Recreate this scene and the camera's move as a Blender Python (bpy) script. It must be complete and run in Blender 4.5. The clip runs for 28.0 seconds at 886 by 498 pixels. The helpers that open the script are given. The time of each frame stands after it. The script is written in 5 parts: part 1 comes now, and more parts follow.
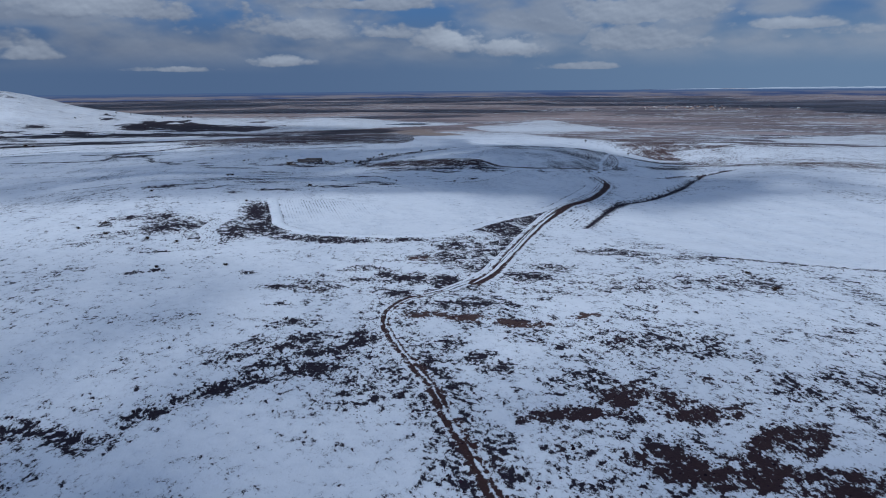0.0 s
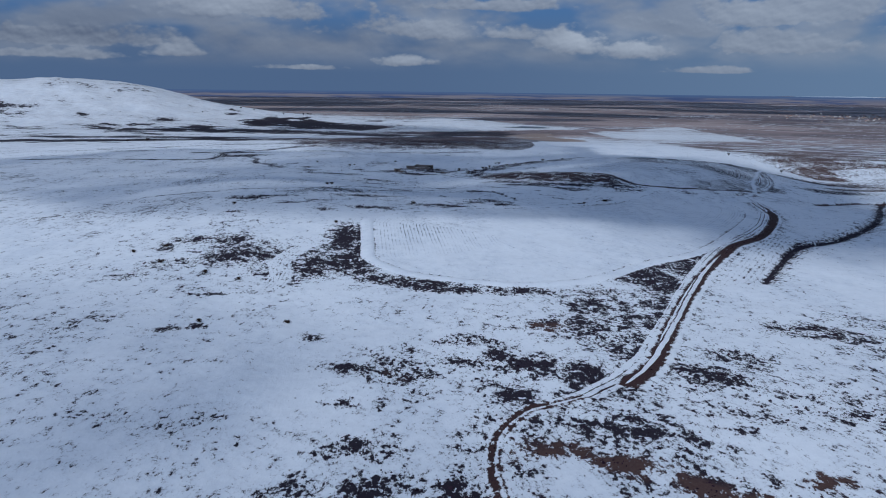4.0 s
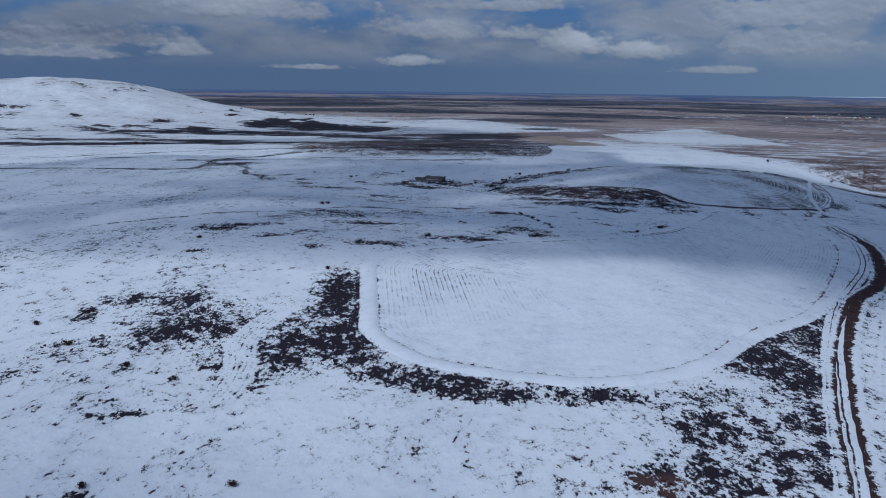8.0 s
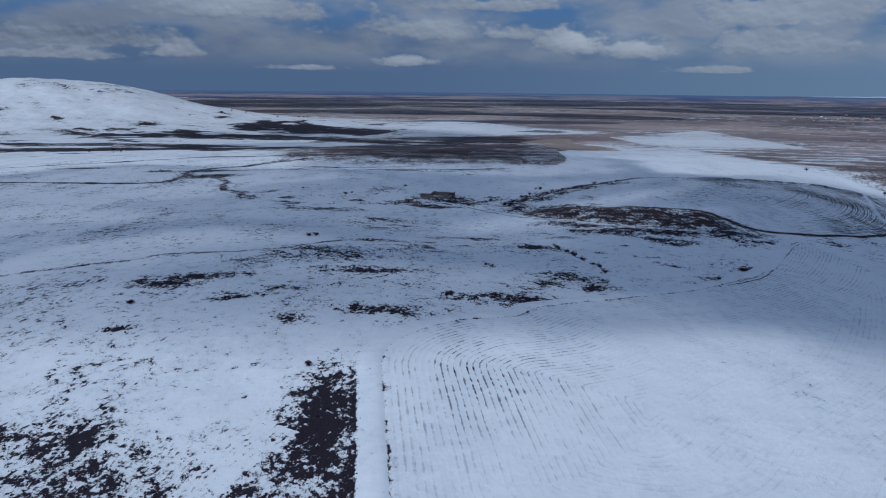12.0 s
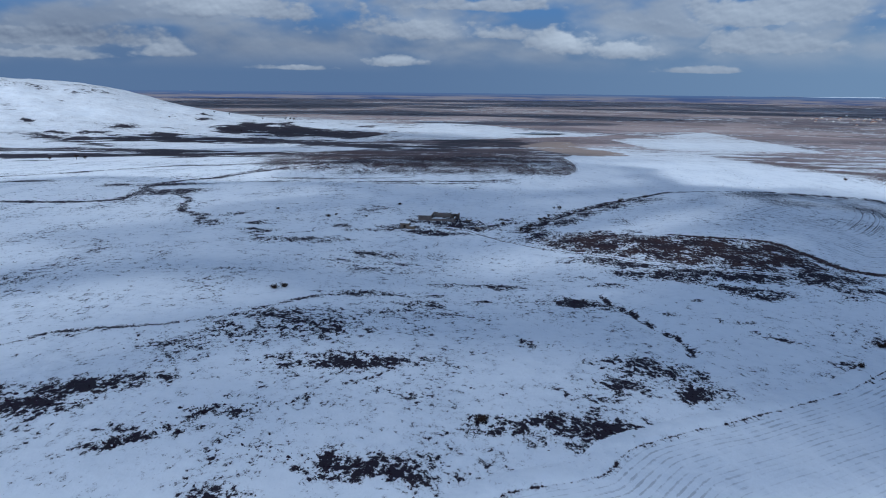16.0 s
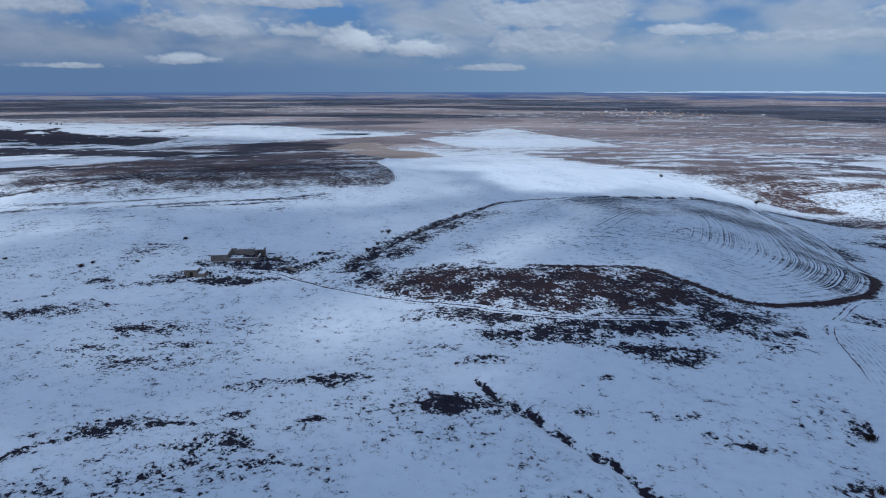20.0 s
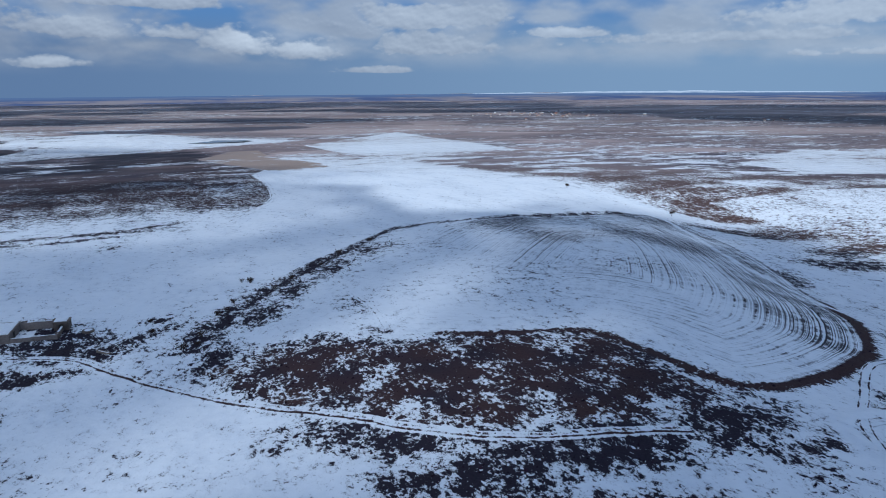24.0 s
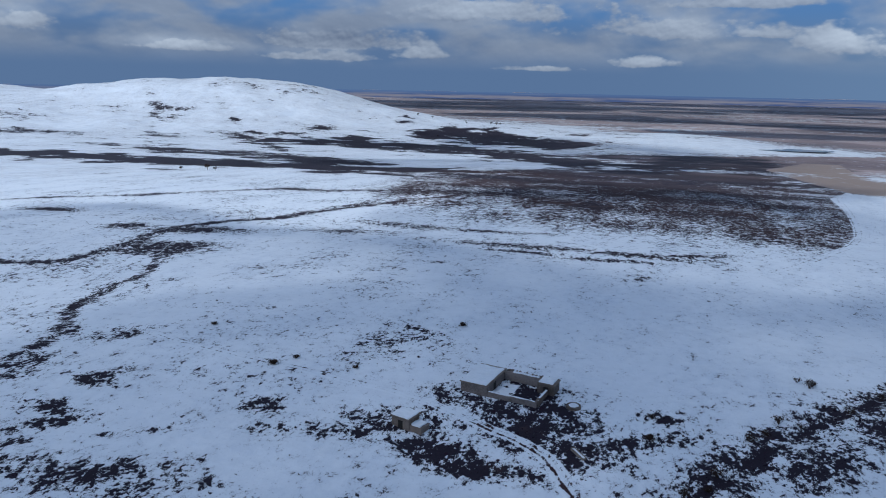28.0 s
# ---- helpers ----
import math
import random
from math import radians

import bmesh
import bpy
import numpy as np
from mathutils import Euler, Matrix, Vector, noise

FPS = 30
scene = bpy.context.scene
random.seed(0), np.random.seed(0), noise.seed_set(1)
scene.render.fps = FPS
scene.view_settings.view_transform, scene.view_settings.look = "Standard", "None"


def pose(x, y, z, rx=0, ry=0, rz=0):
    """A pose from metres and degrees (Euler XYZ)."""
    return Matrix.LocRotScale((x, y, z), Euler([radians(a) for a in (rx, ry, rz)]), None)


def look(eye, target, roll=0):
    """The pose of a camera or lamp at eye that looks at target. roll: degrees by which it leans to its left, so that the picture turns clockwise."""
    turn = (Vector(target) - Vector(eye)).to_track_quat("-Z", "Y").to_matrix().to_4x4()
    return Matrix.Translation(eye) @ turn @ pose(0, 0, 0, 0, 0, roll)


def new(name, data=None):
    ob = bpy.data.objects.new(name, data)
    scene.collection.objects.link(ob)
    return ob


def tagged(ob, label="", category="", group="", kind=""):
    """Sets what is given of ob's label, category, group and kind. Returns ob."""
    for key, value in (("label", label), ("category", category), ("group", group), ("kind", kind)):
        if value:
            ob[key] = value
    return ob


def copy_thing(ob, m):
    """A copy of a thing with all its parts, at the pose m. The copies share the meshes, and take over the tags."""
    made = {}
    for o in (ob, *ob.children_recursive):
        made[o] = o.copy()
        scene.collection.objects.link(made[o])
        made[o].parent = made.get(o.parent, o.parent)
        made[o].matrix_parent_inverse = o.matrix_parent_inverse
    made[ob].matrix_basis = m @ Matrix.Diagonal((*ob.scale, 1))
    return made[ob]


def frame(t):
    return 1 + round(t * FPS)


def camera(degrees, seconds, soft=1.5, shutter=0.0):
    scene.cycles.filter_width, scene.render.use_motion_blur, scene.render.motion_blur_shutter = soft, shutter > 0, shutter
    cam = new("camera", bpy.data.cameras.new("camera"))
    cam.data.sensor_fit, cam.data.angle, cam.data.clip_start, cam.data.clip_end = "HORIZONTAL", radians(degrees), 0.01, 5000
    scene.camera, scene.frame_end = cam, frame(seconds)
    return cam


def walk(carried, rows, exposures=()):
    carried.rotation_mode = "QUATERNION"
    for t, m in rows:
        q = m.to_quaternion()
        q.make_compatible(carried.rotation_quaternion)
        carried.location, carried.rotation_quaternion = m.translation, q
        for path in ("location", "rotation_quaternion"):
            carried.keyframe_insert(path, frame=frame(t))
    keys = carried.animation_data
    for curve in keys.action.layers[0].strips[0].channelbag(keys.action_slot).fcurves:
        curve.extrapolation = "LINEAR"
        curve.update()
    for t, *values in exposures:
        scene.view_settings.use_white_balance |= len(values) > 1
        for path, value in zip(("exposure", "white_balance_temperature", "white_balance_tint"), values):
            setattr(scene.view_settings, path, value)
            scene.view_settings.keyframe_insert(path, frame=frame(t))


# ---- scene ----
cam = camera(64.1, 28.0, soft=1.0)
PATH = [
    (0, (0.255, -77.198, 54.281), (0.581, -75.276, 53.833), -0.5),
    (0.5, (1.204, -72.609, 54.393), (1.391, -70.67, 53.94), -0.1),
    (1, (2.128, -66.961, 54.521), (2.234, -65.016, 54.07), 0.0),
    (1.5, (2.891, -60.406, 54.649), (2.949, -58.458, 54.201), 0.2),
    (2, (3.403, -53.103, 54.715), (3.467, -51.155, 54.266), 0.2),
    (2.5, (3.675, -45.371, 54.739), (3.744, -43.424, 54.289), 0.3),
    (3, (3.814, -37.441, 54.772), (3.889, -35.494, 54.322), 0.4),
    (3.5, (3.844, -29.675, 54.804), (3.879, -27.727, 54.356), 0.5),
    (5.5, (2.499, -0.228, 55.504), (2.503, 1.722, 55.06), 0.8),
    (6, (1.816, 7.177, 55.557), (1.82, 9.127, 55.112), 0.8),
    (6.5, (1.002, 14.692, 55.512), (1.008, 16.642, 55.069), 0.8),
    (7, (0.222, 22.373, 55.463), (0.227, 24.322, 55.017), 0.7),
    (7.5, (-0.588, 30.04, 55.447), (-0.583, 31.99, 54.999), 0.6),
    (8, (-1.402, 37.742, 55.465), (-1.398, 39.691, 55.018), 0.7),
    (8.5, (-2.278, 45.363, 55.563), (-2.273, 47.313, 55.115), 0.6),
    (9, (-3.196, 52.963, 55.692), (-3.19, 54.912, 55.245), 0.6),
    (9.5, (-4.18, 60.379, 55.838), (-4.172, 62.329, 55.392), 0.6),
    (10, (-5.087, 67.817, 55.927), (-5.078, 69.767, 55.481), 0.7),
    (10.5, (-5.987, 75.444, 55.937), (-5.976, 77.394, 55.492), 0.7),
    (11, (-6.847, 83.19, 55.957), (-6.835, 85.14, 55.51), 0.8),
    (11.5, (-7.692, 91.059, 55.977), (-7.679, 93.008, 55.529), 0.7),
    (12, (-8.477, 98.878, 56.008), (-8.462, 100.828, 55.562), 0.6),
    (12.5, (-9.221, 106.648, 56.045), (-9.205, 108.598, 55.6), 0.5),
    (14.5, (-11.868, 137.734, 56.088), (-11.837, 139.683, 55.64), 0.6),
    (15, (-12.509, 145.577, 56.134), (-12.474, 147.526, 55.687), 0.6),
    (15.5, (-12.997, 153.388, 56.189), (-12.958, 155.337, 55.742), 0.5),
    (16, (-13.402, 161.11, 56.233), (-13.36, 163.059, 55.788), 0.6),
    (16.5, (-13.714, 168.876, 56.307), (-13.675, 170.825, 55.863), 0.6),
    (17, (-13.931, 176.634, 56.408), (-13.727, 178.573, 55.965), 0.5),
    (17.5, (-14.071, 184.425, 56.507), (-13.679, 186.336, 56.064), 0.3),
    (18, (-13.911, 192.085, 56.616), (-13.378, 193.961, 56.171), 0.1),
    (18.5, (-13.389, 199.672, 56.746), (-12.845, 201.544, 56.299), 0.0),
    (19, (-12.598, 207.264, 56.943), (-12.046, 209.133, 56.494), -0.0),
    (19.5, (-11.437, 214.718, 57.042), (-10.879, 216.585, 56.591), 0.0),
    (20, (-10.034, 221.971, 57.01), (-9.469, 223.837, 56.562), 0.1),
    (20.5, (-8.508, 229.291, 57.011), (-7.812, 231.112, 56.563), 0.0),
    (21, (-6.681, 236.513, 56.977), (-5.845, 238.275, 56.531), -0.2),
    (21.5, (-4.287, 243.517, 56.957), (-3.28, 245.187, 56.513), -0.4),
    (23.5, (7.883, 270.909, 57.362), (8.926, 272.558, 56.921), -0.5),
    (24, (11.475, 277.279, 57.382), (12.318, 279.038, 56.939), -0.4),
    (24.5, (15.008, 283.621, 57.404), (15.651, 285.462, 56.962), -0.0),
    (25, (18.027, 290.331, 57.469), (18.444, 292.236, 57.025), 0.2),
    (25.5, (20.32, 297.496, 57.583), (20.477, 299.439, 57.137), 0.5),
    (26, (21.776, 305.048, 57.712), (21.686, 306.996, 57.265), 0.7),
    (26.5, (22.204, 313.017, 57.855), (21.935, 314.947, 57.406), 0.9),
    (27, (21.53, 321.365, 58.032), (21.108, 323.267, 57.58), 1.0),
    (27.5, (19.877, 329.981, 58.165), (19.323, 331.848, 57.712), 1.1),
    (28, (17.655, 338.823, 58.252), (17.062, 340.678, 57.801), 1.1),
]
walk(cam, [(t, look(eye, target, roll)) for t, eye, target, roll in PATH],
     exposures=[(0, -0.46, 5430, 7), (3, -0.47, 5430, 7), (6, -0.54, 5400, 7), (12, -0.54, 5400, 6), (15, -0.20, 5370, 4), (18, 0.0, 5380, 4), (21, 0.06, 5400, 4), (23.5, 0.10, 5420, 4), (25.5, 0.08, 5420, 5), (28, -0.08, 5420, 5)])

# ---------------------------------------------------------------- light
SUN_BEARING, SUN_HEIGHT = 215.0, 42.0        # degrees clockwise from +y, degrees up
sun_data = bpy.data.lights.new("sun", "SUN")
sun_data.energy, sun_data.angle, sun_data.color = 2.45, radians(1.0), (1.0, 0.95, 0.88)
sun = new("sun", sun_data)
b, h = radians(SUN_BEARING), radians(SUN_HEIGHT)
to_sun = Vector((math.sin(b) * math.cos(h), math.cos(b) * math.cos(h), math.sin(h)))
sun.matrix_world = look((0, 0, 600), Vector((0, 0, 600)) - to_sun)


class Nodes:
    """Short hand for building node trees."""

    def __init__(self, tree):
        self.tree = tree
        tree.nodes.clear()

    def add(self, kind, **values):
        node = self.tree.nodes.new(kind)
        for key, value in values.items():
            setattr(node, key, value)
        return node

    def feed(self, socket, value):
        if isinstance(value, bpy.types.NodeSocket):
            self.tree.links.new(value, socket)
        elif value is not None:
            if isinstance(value, (int, float)) and socket.type in ("RGBA", "VECTOR"):
                value = (value,) * (4 if socket.type == "RGBA" else 3)
            if socket.type == "RGBA" and len(value) == 3:
                value = (*value, 1)
            socket.default_value = value

    def math(self, op, a, b=None, c=None, clamp=False):
        node = self.add("ShaderNodeMath", operation=op, use_clamp=clamp)
        for i, v in enumerate((a, b, c)):
            self.feed(node.inputs[i], v)
        return node.outputs[0]

    def noise(self, vector, scale, detail=3.0, rough=0.55, warp=0.0):
        node = self.add("ShaderNodeTexNoise")
        self.feed(node.inputs["Vector"], vector)
        for key, v in (("Scale", scale), ("Detail", detail), ("Roughness", rough), ("Distortion", warp)):
            node.inputs[key].default_value = v
        return node.outputs[0]

    def step(self, value, low, high):
        node = self.add("ShaderNodeMapRange", interpolation_type="SMOOTHSTEP")
        self.feed(node.inputs[0], value)
        self.feed(node.inputs[1], low)
        self.feed(node.inputs[2], high)
        return node.outputs[0]

    def mix(self, factor, a, b):
        node = self.add("ShaderNodeMix", data_type="RGBA")
        self.feed(node.inputs[0], factor)
        self.feed(node.inputs[6], a)
        self.feed(node.inputs[7], b)
        return node.outputs[2]

    def attribute(self, name, out=2):
        return self.add("ShaderNodeAttribute", attribute_name=name).outputs[out]

    def stretch(self, vector, scale, turn=0.0):
        node = self.add("ShaderNodeMapping")
        self.feed(node.inputs[0], vector)
        node.inputs["Rotation"].default_value = (0, 0, radians(turn))
        node.inputs["Scale"].default_value = scale
        return node.outputs[0]

    def surface(self, colour, rough=0.9, bump=None, strength=0.3, distance=0.1, spec=0.3):
        shader = self.add("ShaderNodeBsdfPrincipled")
        self.feed(shader.inputs["Base Color"], colour)
        self.feed(shader.inputs["Roughness"], rough)
        shader.inputs["Specular IOR Level"].default_value = spec
        if bump is not None:
            node = self.add("ShaderNodeBump")
            node.inputs["Strength"].default_value, node.inputs["Distance"].default_value = strength, distance
            self.feed(node.inputs["Height"], bump)
            self.feed(shader.inputs["Normal"], node.outputs[0])
        out = self.add("ShaderNodeOutputMaterial")
        self.tree.links.new(shader.outputs[0], out.inputs[0])
        return shader


# sky: clear blue with a broken field of cumulus, seen as bearing and height
world = bpy.data.worlds.new("world")
scene.world = world
world.use_nodes = True
n = Nodes(world.node_tree)
sky = n.add("ShaderNodeTexSky", sky_type="NISHITA", sun_disc=False)
sky.sun_elevation, sky.sun_rotation = radians(SUN_HEIGHT), radians(SUN_BEARING)
sky.altitude, sky.dust_density, sky.ozone_density = 1000, 0.6, 1.0
axis = n.add("ShaderNodeSeparateXYZ")
coordinate = n.add("ShaderNodeTexCoord").outputs["Generated"]
n.tree.links.new(coordinate, axis.inputs[0])
bearing = n.math("MULTIPLY", n.math("ARCTAN2", axis.outputs[0], axis.outputs[1]), 57.296)
rise = n.math("MULTIPLY", n.math("ARCSINE", axis.outputs[2]), 57.296)


def flat(u, v):
    node = n.add("ShaderNodeCombineXYZ")
    n.feed(node.inputs[0], u)
    n.feed(node.inputs[1], v)
    return node.outputs[0]


low = n.math("MULTIPLY", rise, 1.75)


def puffs(u, v):
    """Rounded heads of cloud, a half on the mean."""
    cell = n.add("ShaderNodeTexVoronoi", voronoi_dimensions="2D", normalize=True, feature="SMOOTH_F1")
    n.feed(cell.inputs["Vector"], flat(u, v))
    cell.inputs["Scale"].default_value, cell.inputs["Detail"].default_value, cell.inputs["Roughness"].default_value = 0.95, 2.0, 0.5
    coarse, fine = n.noise(flat(u, v), 0.24, 2.0, 0.45, 0.1), n.noise(flat(u, v), 0.85, 4.0, 0.52, 0.2)
    return n.math("ADD", n.math("ADD", n.math("MULTIPLY", coarse, 0.58), n.math("MULTIPLY", fine, 0.18)), n.math("MULTIPLY", n.math("SUBTRACT", 0.80, cell.outputs["Distance"]), 0.28))


billow = puffs(bearing, low)
billow_under = puffs(n.math("ADD", bearing, 0.10), n.math("ADD", low, 0.34))
broad = n.noise(flat(n.math("MULTIPLY", bearing, 0.5), n.math("MULTIPLY", rise, 1.25)), 0.25, 3.0, 0.5, 0.2)
# single cumulus: bearing, height, half width, half height, how bright it stands out
CUMULUS = [(10.6, 3.1, 3.4, 1.25, 1.0), (15.4, 2.7, 3.0, 1.0, 0.8), (-2.3, 1.85, 2.5, 0.55, 0.8), (-19.6, 2.3, 2.4, 0.62, 0.45),
           (25.5, 3.1, 7.5, 1.3, 0.22), (24.0, 5.0, 8.5, 1.3, 0.4), (-15.5, 5.4, 9.0, 1.3, 0.6), (-1.0, 4.1, 6.0, 1.2, 0.45), (-26.0, 2.9, 8.0, 0.9, -0.15),
           (-38.0, 2.4, 4.5, 0.6, 0.9), (-48.0, 3.6, 2.2, 1.2, 0.8), (5.0, 3.9, 3.2, 0.7, 0.5), (20.5, 1.35, 3.0, 0.30, 0.2),
           (-11.0, 1.35, 3.0, 0.30, 0.2), (35.0, 4.0, 3.0, 0.5, 0.5), (54.0, 4.8, 10.0, 1.3, 0.4), (47.0, 3.4, 8.0, 0.5, 0.3),
           (60.0, 2.2, 9.0, 0.5, 0.5), (-28.0, 1.9, 5.0, 0.5, 0.3), (4.0, 6.0, 8.0, 0.6, 0.4)]
cover, glow, crown = -1.0, 0.0, 0.0
for bx, by, wide, tall, bright in CUMULUS:
    du = n.math("DIVIDE", n.math("SUBTRACT", bearing, bx), wide)
    dv = n.math("DIVIDE", n.math("SUBTRACT", rise, by), tall * 1.25)
    base = n.math("MINIMUM", dv, 0.0)
    reach = n.math("ADD", n.math("MULTIPLY", du, du), n.math("ADD", n.math("MULTIPLY", dv, dv), n.math("MULTIPLY", n.math("MULTIPLY", base, base), 5.0)))
    cover = n.math("MAXIMUM", n.math("SUBTRACT", 1.0, n.math("SQRT", reach)), cover)
    here = n.math("EXPONENT", n.math("MULTIPLY", reach, -1.6))
    glow = n.math("ADD", n.math("MULTIPLY", here, bright), glow)
    crown = n.math("ADD", n.math("MULTIPLY", here, n.math("MULTIPLY", dv, bright)), crown)
heap = n.step(n.math("ADD", cover, n.math("MULTIPLY", n.math("SUBTRACT", billow, 0.5), 3.6)), -0.05, 0.55)
aloft = n.step(rise, 0.9, 3.2)
veil = n.math("MULTIPLY", n.step(n.math("ADD", broad, n.math("MULTIPLY", n.math("SUBTRACT", billow, 0.5), 0.22)), 0.36, 0.60), n.math("MULTIPLY", aloft, 0.88))
mask = n.math("MAXIMUM", n.math("MULTIPLY", heap, 0.93), veil)
relief = n.math("MULTIPLY", n.math("SUBTRACT", billow, billow_under), n.math("ADD", 0.3, n.math("MULTIPLY", heap, 0.9)))
tone = n.math("MULTIPLY", n.noise(flat(bearing, n.math("MULTIPLY", rise, 2.2)), 0.16, 2.0, 0.45, 0.1), 0.34)
lit = n.math("ADD", n.math("ADD", tone, relief), n.math("ADD", n.math("MULTIPLY", glow, 0.30), n.math("MULTIPLY", crown, 0.62)), clamp=True)
cloud_light = n.mix(n.step(bearing, -12.0, 50.0), (0.18, 0.20, 0.255, 1), (0.28, 0.31, 0.37, 1))
cloud = n.mix(lit, cloud_light, (0.76, 0.76, 0.77, 1))
tint = n.add("ShaderNodeVectorMath", operation="SCALE")
n.feed(tint.inputs[0], sky.outputs[0])
tint.inputs["Scale"].default_value = 0.15
haze = n.mix(n.step(bearing, -12.0, 50.0), (0.125, 0.180, 0.285, 1), (0.22, 0.30, 0.41, 1))
azure = n.mix(n.step(rise, 2.8, 6.2), haze, (0.115, 0.215, 0.395, 1))
clear = n.mix(n.step(rise, 7.0, 16.0), azure, tint.outputs[0])
sky_colour = n.mix(mask, clear, cloud)
background = n.add("ShaderNodeBackground")
n.feed(background.inputs[0], sky_colour)
background.inputs[1].default_value = 1.0
n.tree.links.new(background.outputs[0], n.add("ShaderNodeOutputWorld").inputs[0])


# ---------------------------------------------------------------- materials
def material(name):
    made = bpy.data.materials.new(name)
    made.use_nodes = True
    return made, Nodes(made.node_tree)


def ground_material():
    made, n = material("snow_and_heath")
    place = n.add("ShaderNodeNewGeometry").outputs["Position"]
    plan = n.attribute("plan", 1)
    bare, mud, dry = n.attribute("bare"), n.attribute("mud"), n.attribute("dry")
    lane, ploughed, far = n.attribute("lane"), n.attribute("ploughed"), n.attribute("far")
    # patches where the snow has thinned: clumps, tussocks, and the long streaks of the wind
    clump = n.noise(n.stretch(place, (1.1, 0.9, 1), 25), 0.34, 5.0, 0.62, 0.4)
    tussock = n.noise(n.stretch(place, (1.2, 0.8, 1), -25), 1.05, 6.0, 0.70, 0.3)
    drift = n.noise(n.stretch(place, (1.0, 0.35, 1), -28), 0.075, 4.0, 0.55)
    near = n.math("ADD", n.math("ADD", n.math("MULTIPLY", clump, 0.46), n.math("MULTIPLY", tussock, 0.62)), n.math("MULTIPLY", drift, 0.20))
    bare = n.math("ADD", n.math("MULTIPLY", n.math("SUBTRACT", n.math("MULTIPLY", bare, 1.46), 0.265), n.math("SUBTRACT", 1.0, far)), n.math("MULTIPLY", bare, far))
    wide = n.noise(n.stretch(plan, (0.7, 1.6, 1), 12), 0.0034, 7.0, 0.7, 0.4)
    middle = n.noise(n.stretch(place, (0.8, 1.5, 1), 15), 0.038, 8.0, 0.72, 0.4)
    small = n.noise(n.stretch(place, (0.8, 1.3, 1), -20), 0.15, 6.0, 0.7, 0.3)
    grain = n.mix(far, near, n.math("ADD", n.math("MULTIPLY", wide, 0.42), n.math("ADD", n.math("MULTIPLY", middle, 0.40), n.math("MULTIPLY", small, 0.30))))
    # furrows: the crests of the plough lines blow free
    turn = n.math("SINE", n.math("ADD", n.math("MULTIPLY", lane, 5.6), n.math("MULTIPLY", drift, 2.5)))
    tilled = n.step(ploughed, 0.02, 0.15)
    single = n.add("ShaderNodeTexNoise", noise_dimensions="1D")
    n.feed(single.inputs["W"], n.math("MULTIPLY", lane, 0.42))
    fade = n.step(n.math("ADD", n.math("MULTIPLY", drift, 0.7), n.math("ADD", n.math("MULTIPLY", clump, 0.5), n.math("MULTIPLY", single.outputs[0], 0.6))), 0.72, 1.12)
    ragged = n.math("ADD", turn, n.math("ADD", n.math("MULTIPLY", n.math("SUBTRACT", tussock, 0.5), 2.6), n.math("MULTIPLY", n.math("SUBTRACT", clump, 0.5), 2.4)))
    crest = n.math("MULTIPLY", n.step(ragged, 0.62, 1.15), n.math("MULTIPLY", ploughed, n.math("ADD", 0.12, n.math("MULTIPLY", fade, 2.0))), clamp=True)
    streaks = n.add("ShaderNodeTexNoise", noise_dimensions="1D")
    n.feed(streaks.inputs["W"], n.math("MULTIPLY", lane, 0.75))
    streaks.inputs["Detail"].default_value, streaks.inputs["Roughness"].default_value = 3.0, 0.7
    blown = n.math("ADD", streaks.outputs[0], n.math("ADD", n.math("MULTIPLY", n.math("SUBTRACT", clump, 0.5), 0.30), n.math("MULTIPLY", n.math("SUBTRACT", drift, 0.5), 0.5)))
    crest = n.math("MAXIMUM", crest, n.math("MULTIPLY", n.step(blown, 0.47, 0.57), n.step(ploughed, 0.48, 0.9)))
    grain = n.mix(n.math("MULTIPLY", tilled, 0.55), grain, n.math("ADD", 0.14, streaks.outputs[0]))
    uneven = n.math("MULTIPLY", n.math("SUBTRACT", grain, n.math("ADD", 0.64, n.math("MULTIPLY", far, -0.08))), n.math("SUBTRACT", 4.6, n.math("ADD", n.math("MULTIPLY", tilled, 1.6), n.math("MULTIPLY", far, 1.2))))
    level = n.math("ADD", uneven, n.math("SUBTRACT", bare, 0.5))
    # single stalks and tufts standing out of the open snow
    tuft = n.noise(place, 1.9, 3.0, 0.62)
    fleck = n.step(n.math("ADD", tuft, n.math("ADD", n.math("MULTIPLY", n.math("SUBTRACT", clump, 0.5), 0.55), n.math("MULTIPLY", bare, 0.10))), 0.70, 0.735)
    fleck = n.math("MULTIPLY", fleck, n.math("MULTIPLY", n.math("SUBTRACT", 1.0, tilled), n.math("MULTIPLY", n.step(bare, -0.12, 0.06), n.math("SUBTRACT", 1.0, far))))
    open_ground = n.math("MAXIMUM", n.step(level, -0.08, 0.09), n.math("MULTIPLY", fleck, 0.9))
    thin = n.step(level, n.math("SUBTRACT", -0.42, n.math("MULTIPLY", far, 0.30)), 0.02)
    # colours
    hue = n.noise(place, 0.11, 4.0, 0.6)
    shade = n.noise(place, 2.6, 3.0, 0.6)
    scrub = n.mix(shade, (0.007, 0.006, 0.011, 1), (0.034, 0.024, 0.039, 1))
    grass = n.mix(shade, (0.045, 0.025, 0.022, 1), (0.125, 0.070, 0.060, 1))
    heath = n.mix(n.step(n.math("ADD", hue, n.math("MULTIPLY", dry, 0.5)), 0.62, 0.86), scrub, grass)
    earth = n.mix(shade, (0.022, 0.010, 0.010, 1), (0.080, 0.040, 0.038, 1))
    soil = n.mix(mud, heath, earth)
    cells = n.add("ShaderNodeTexVoronoi")
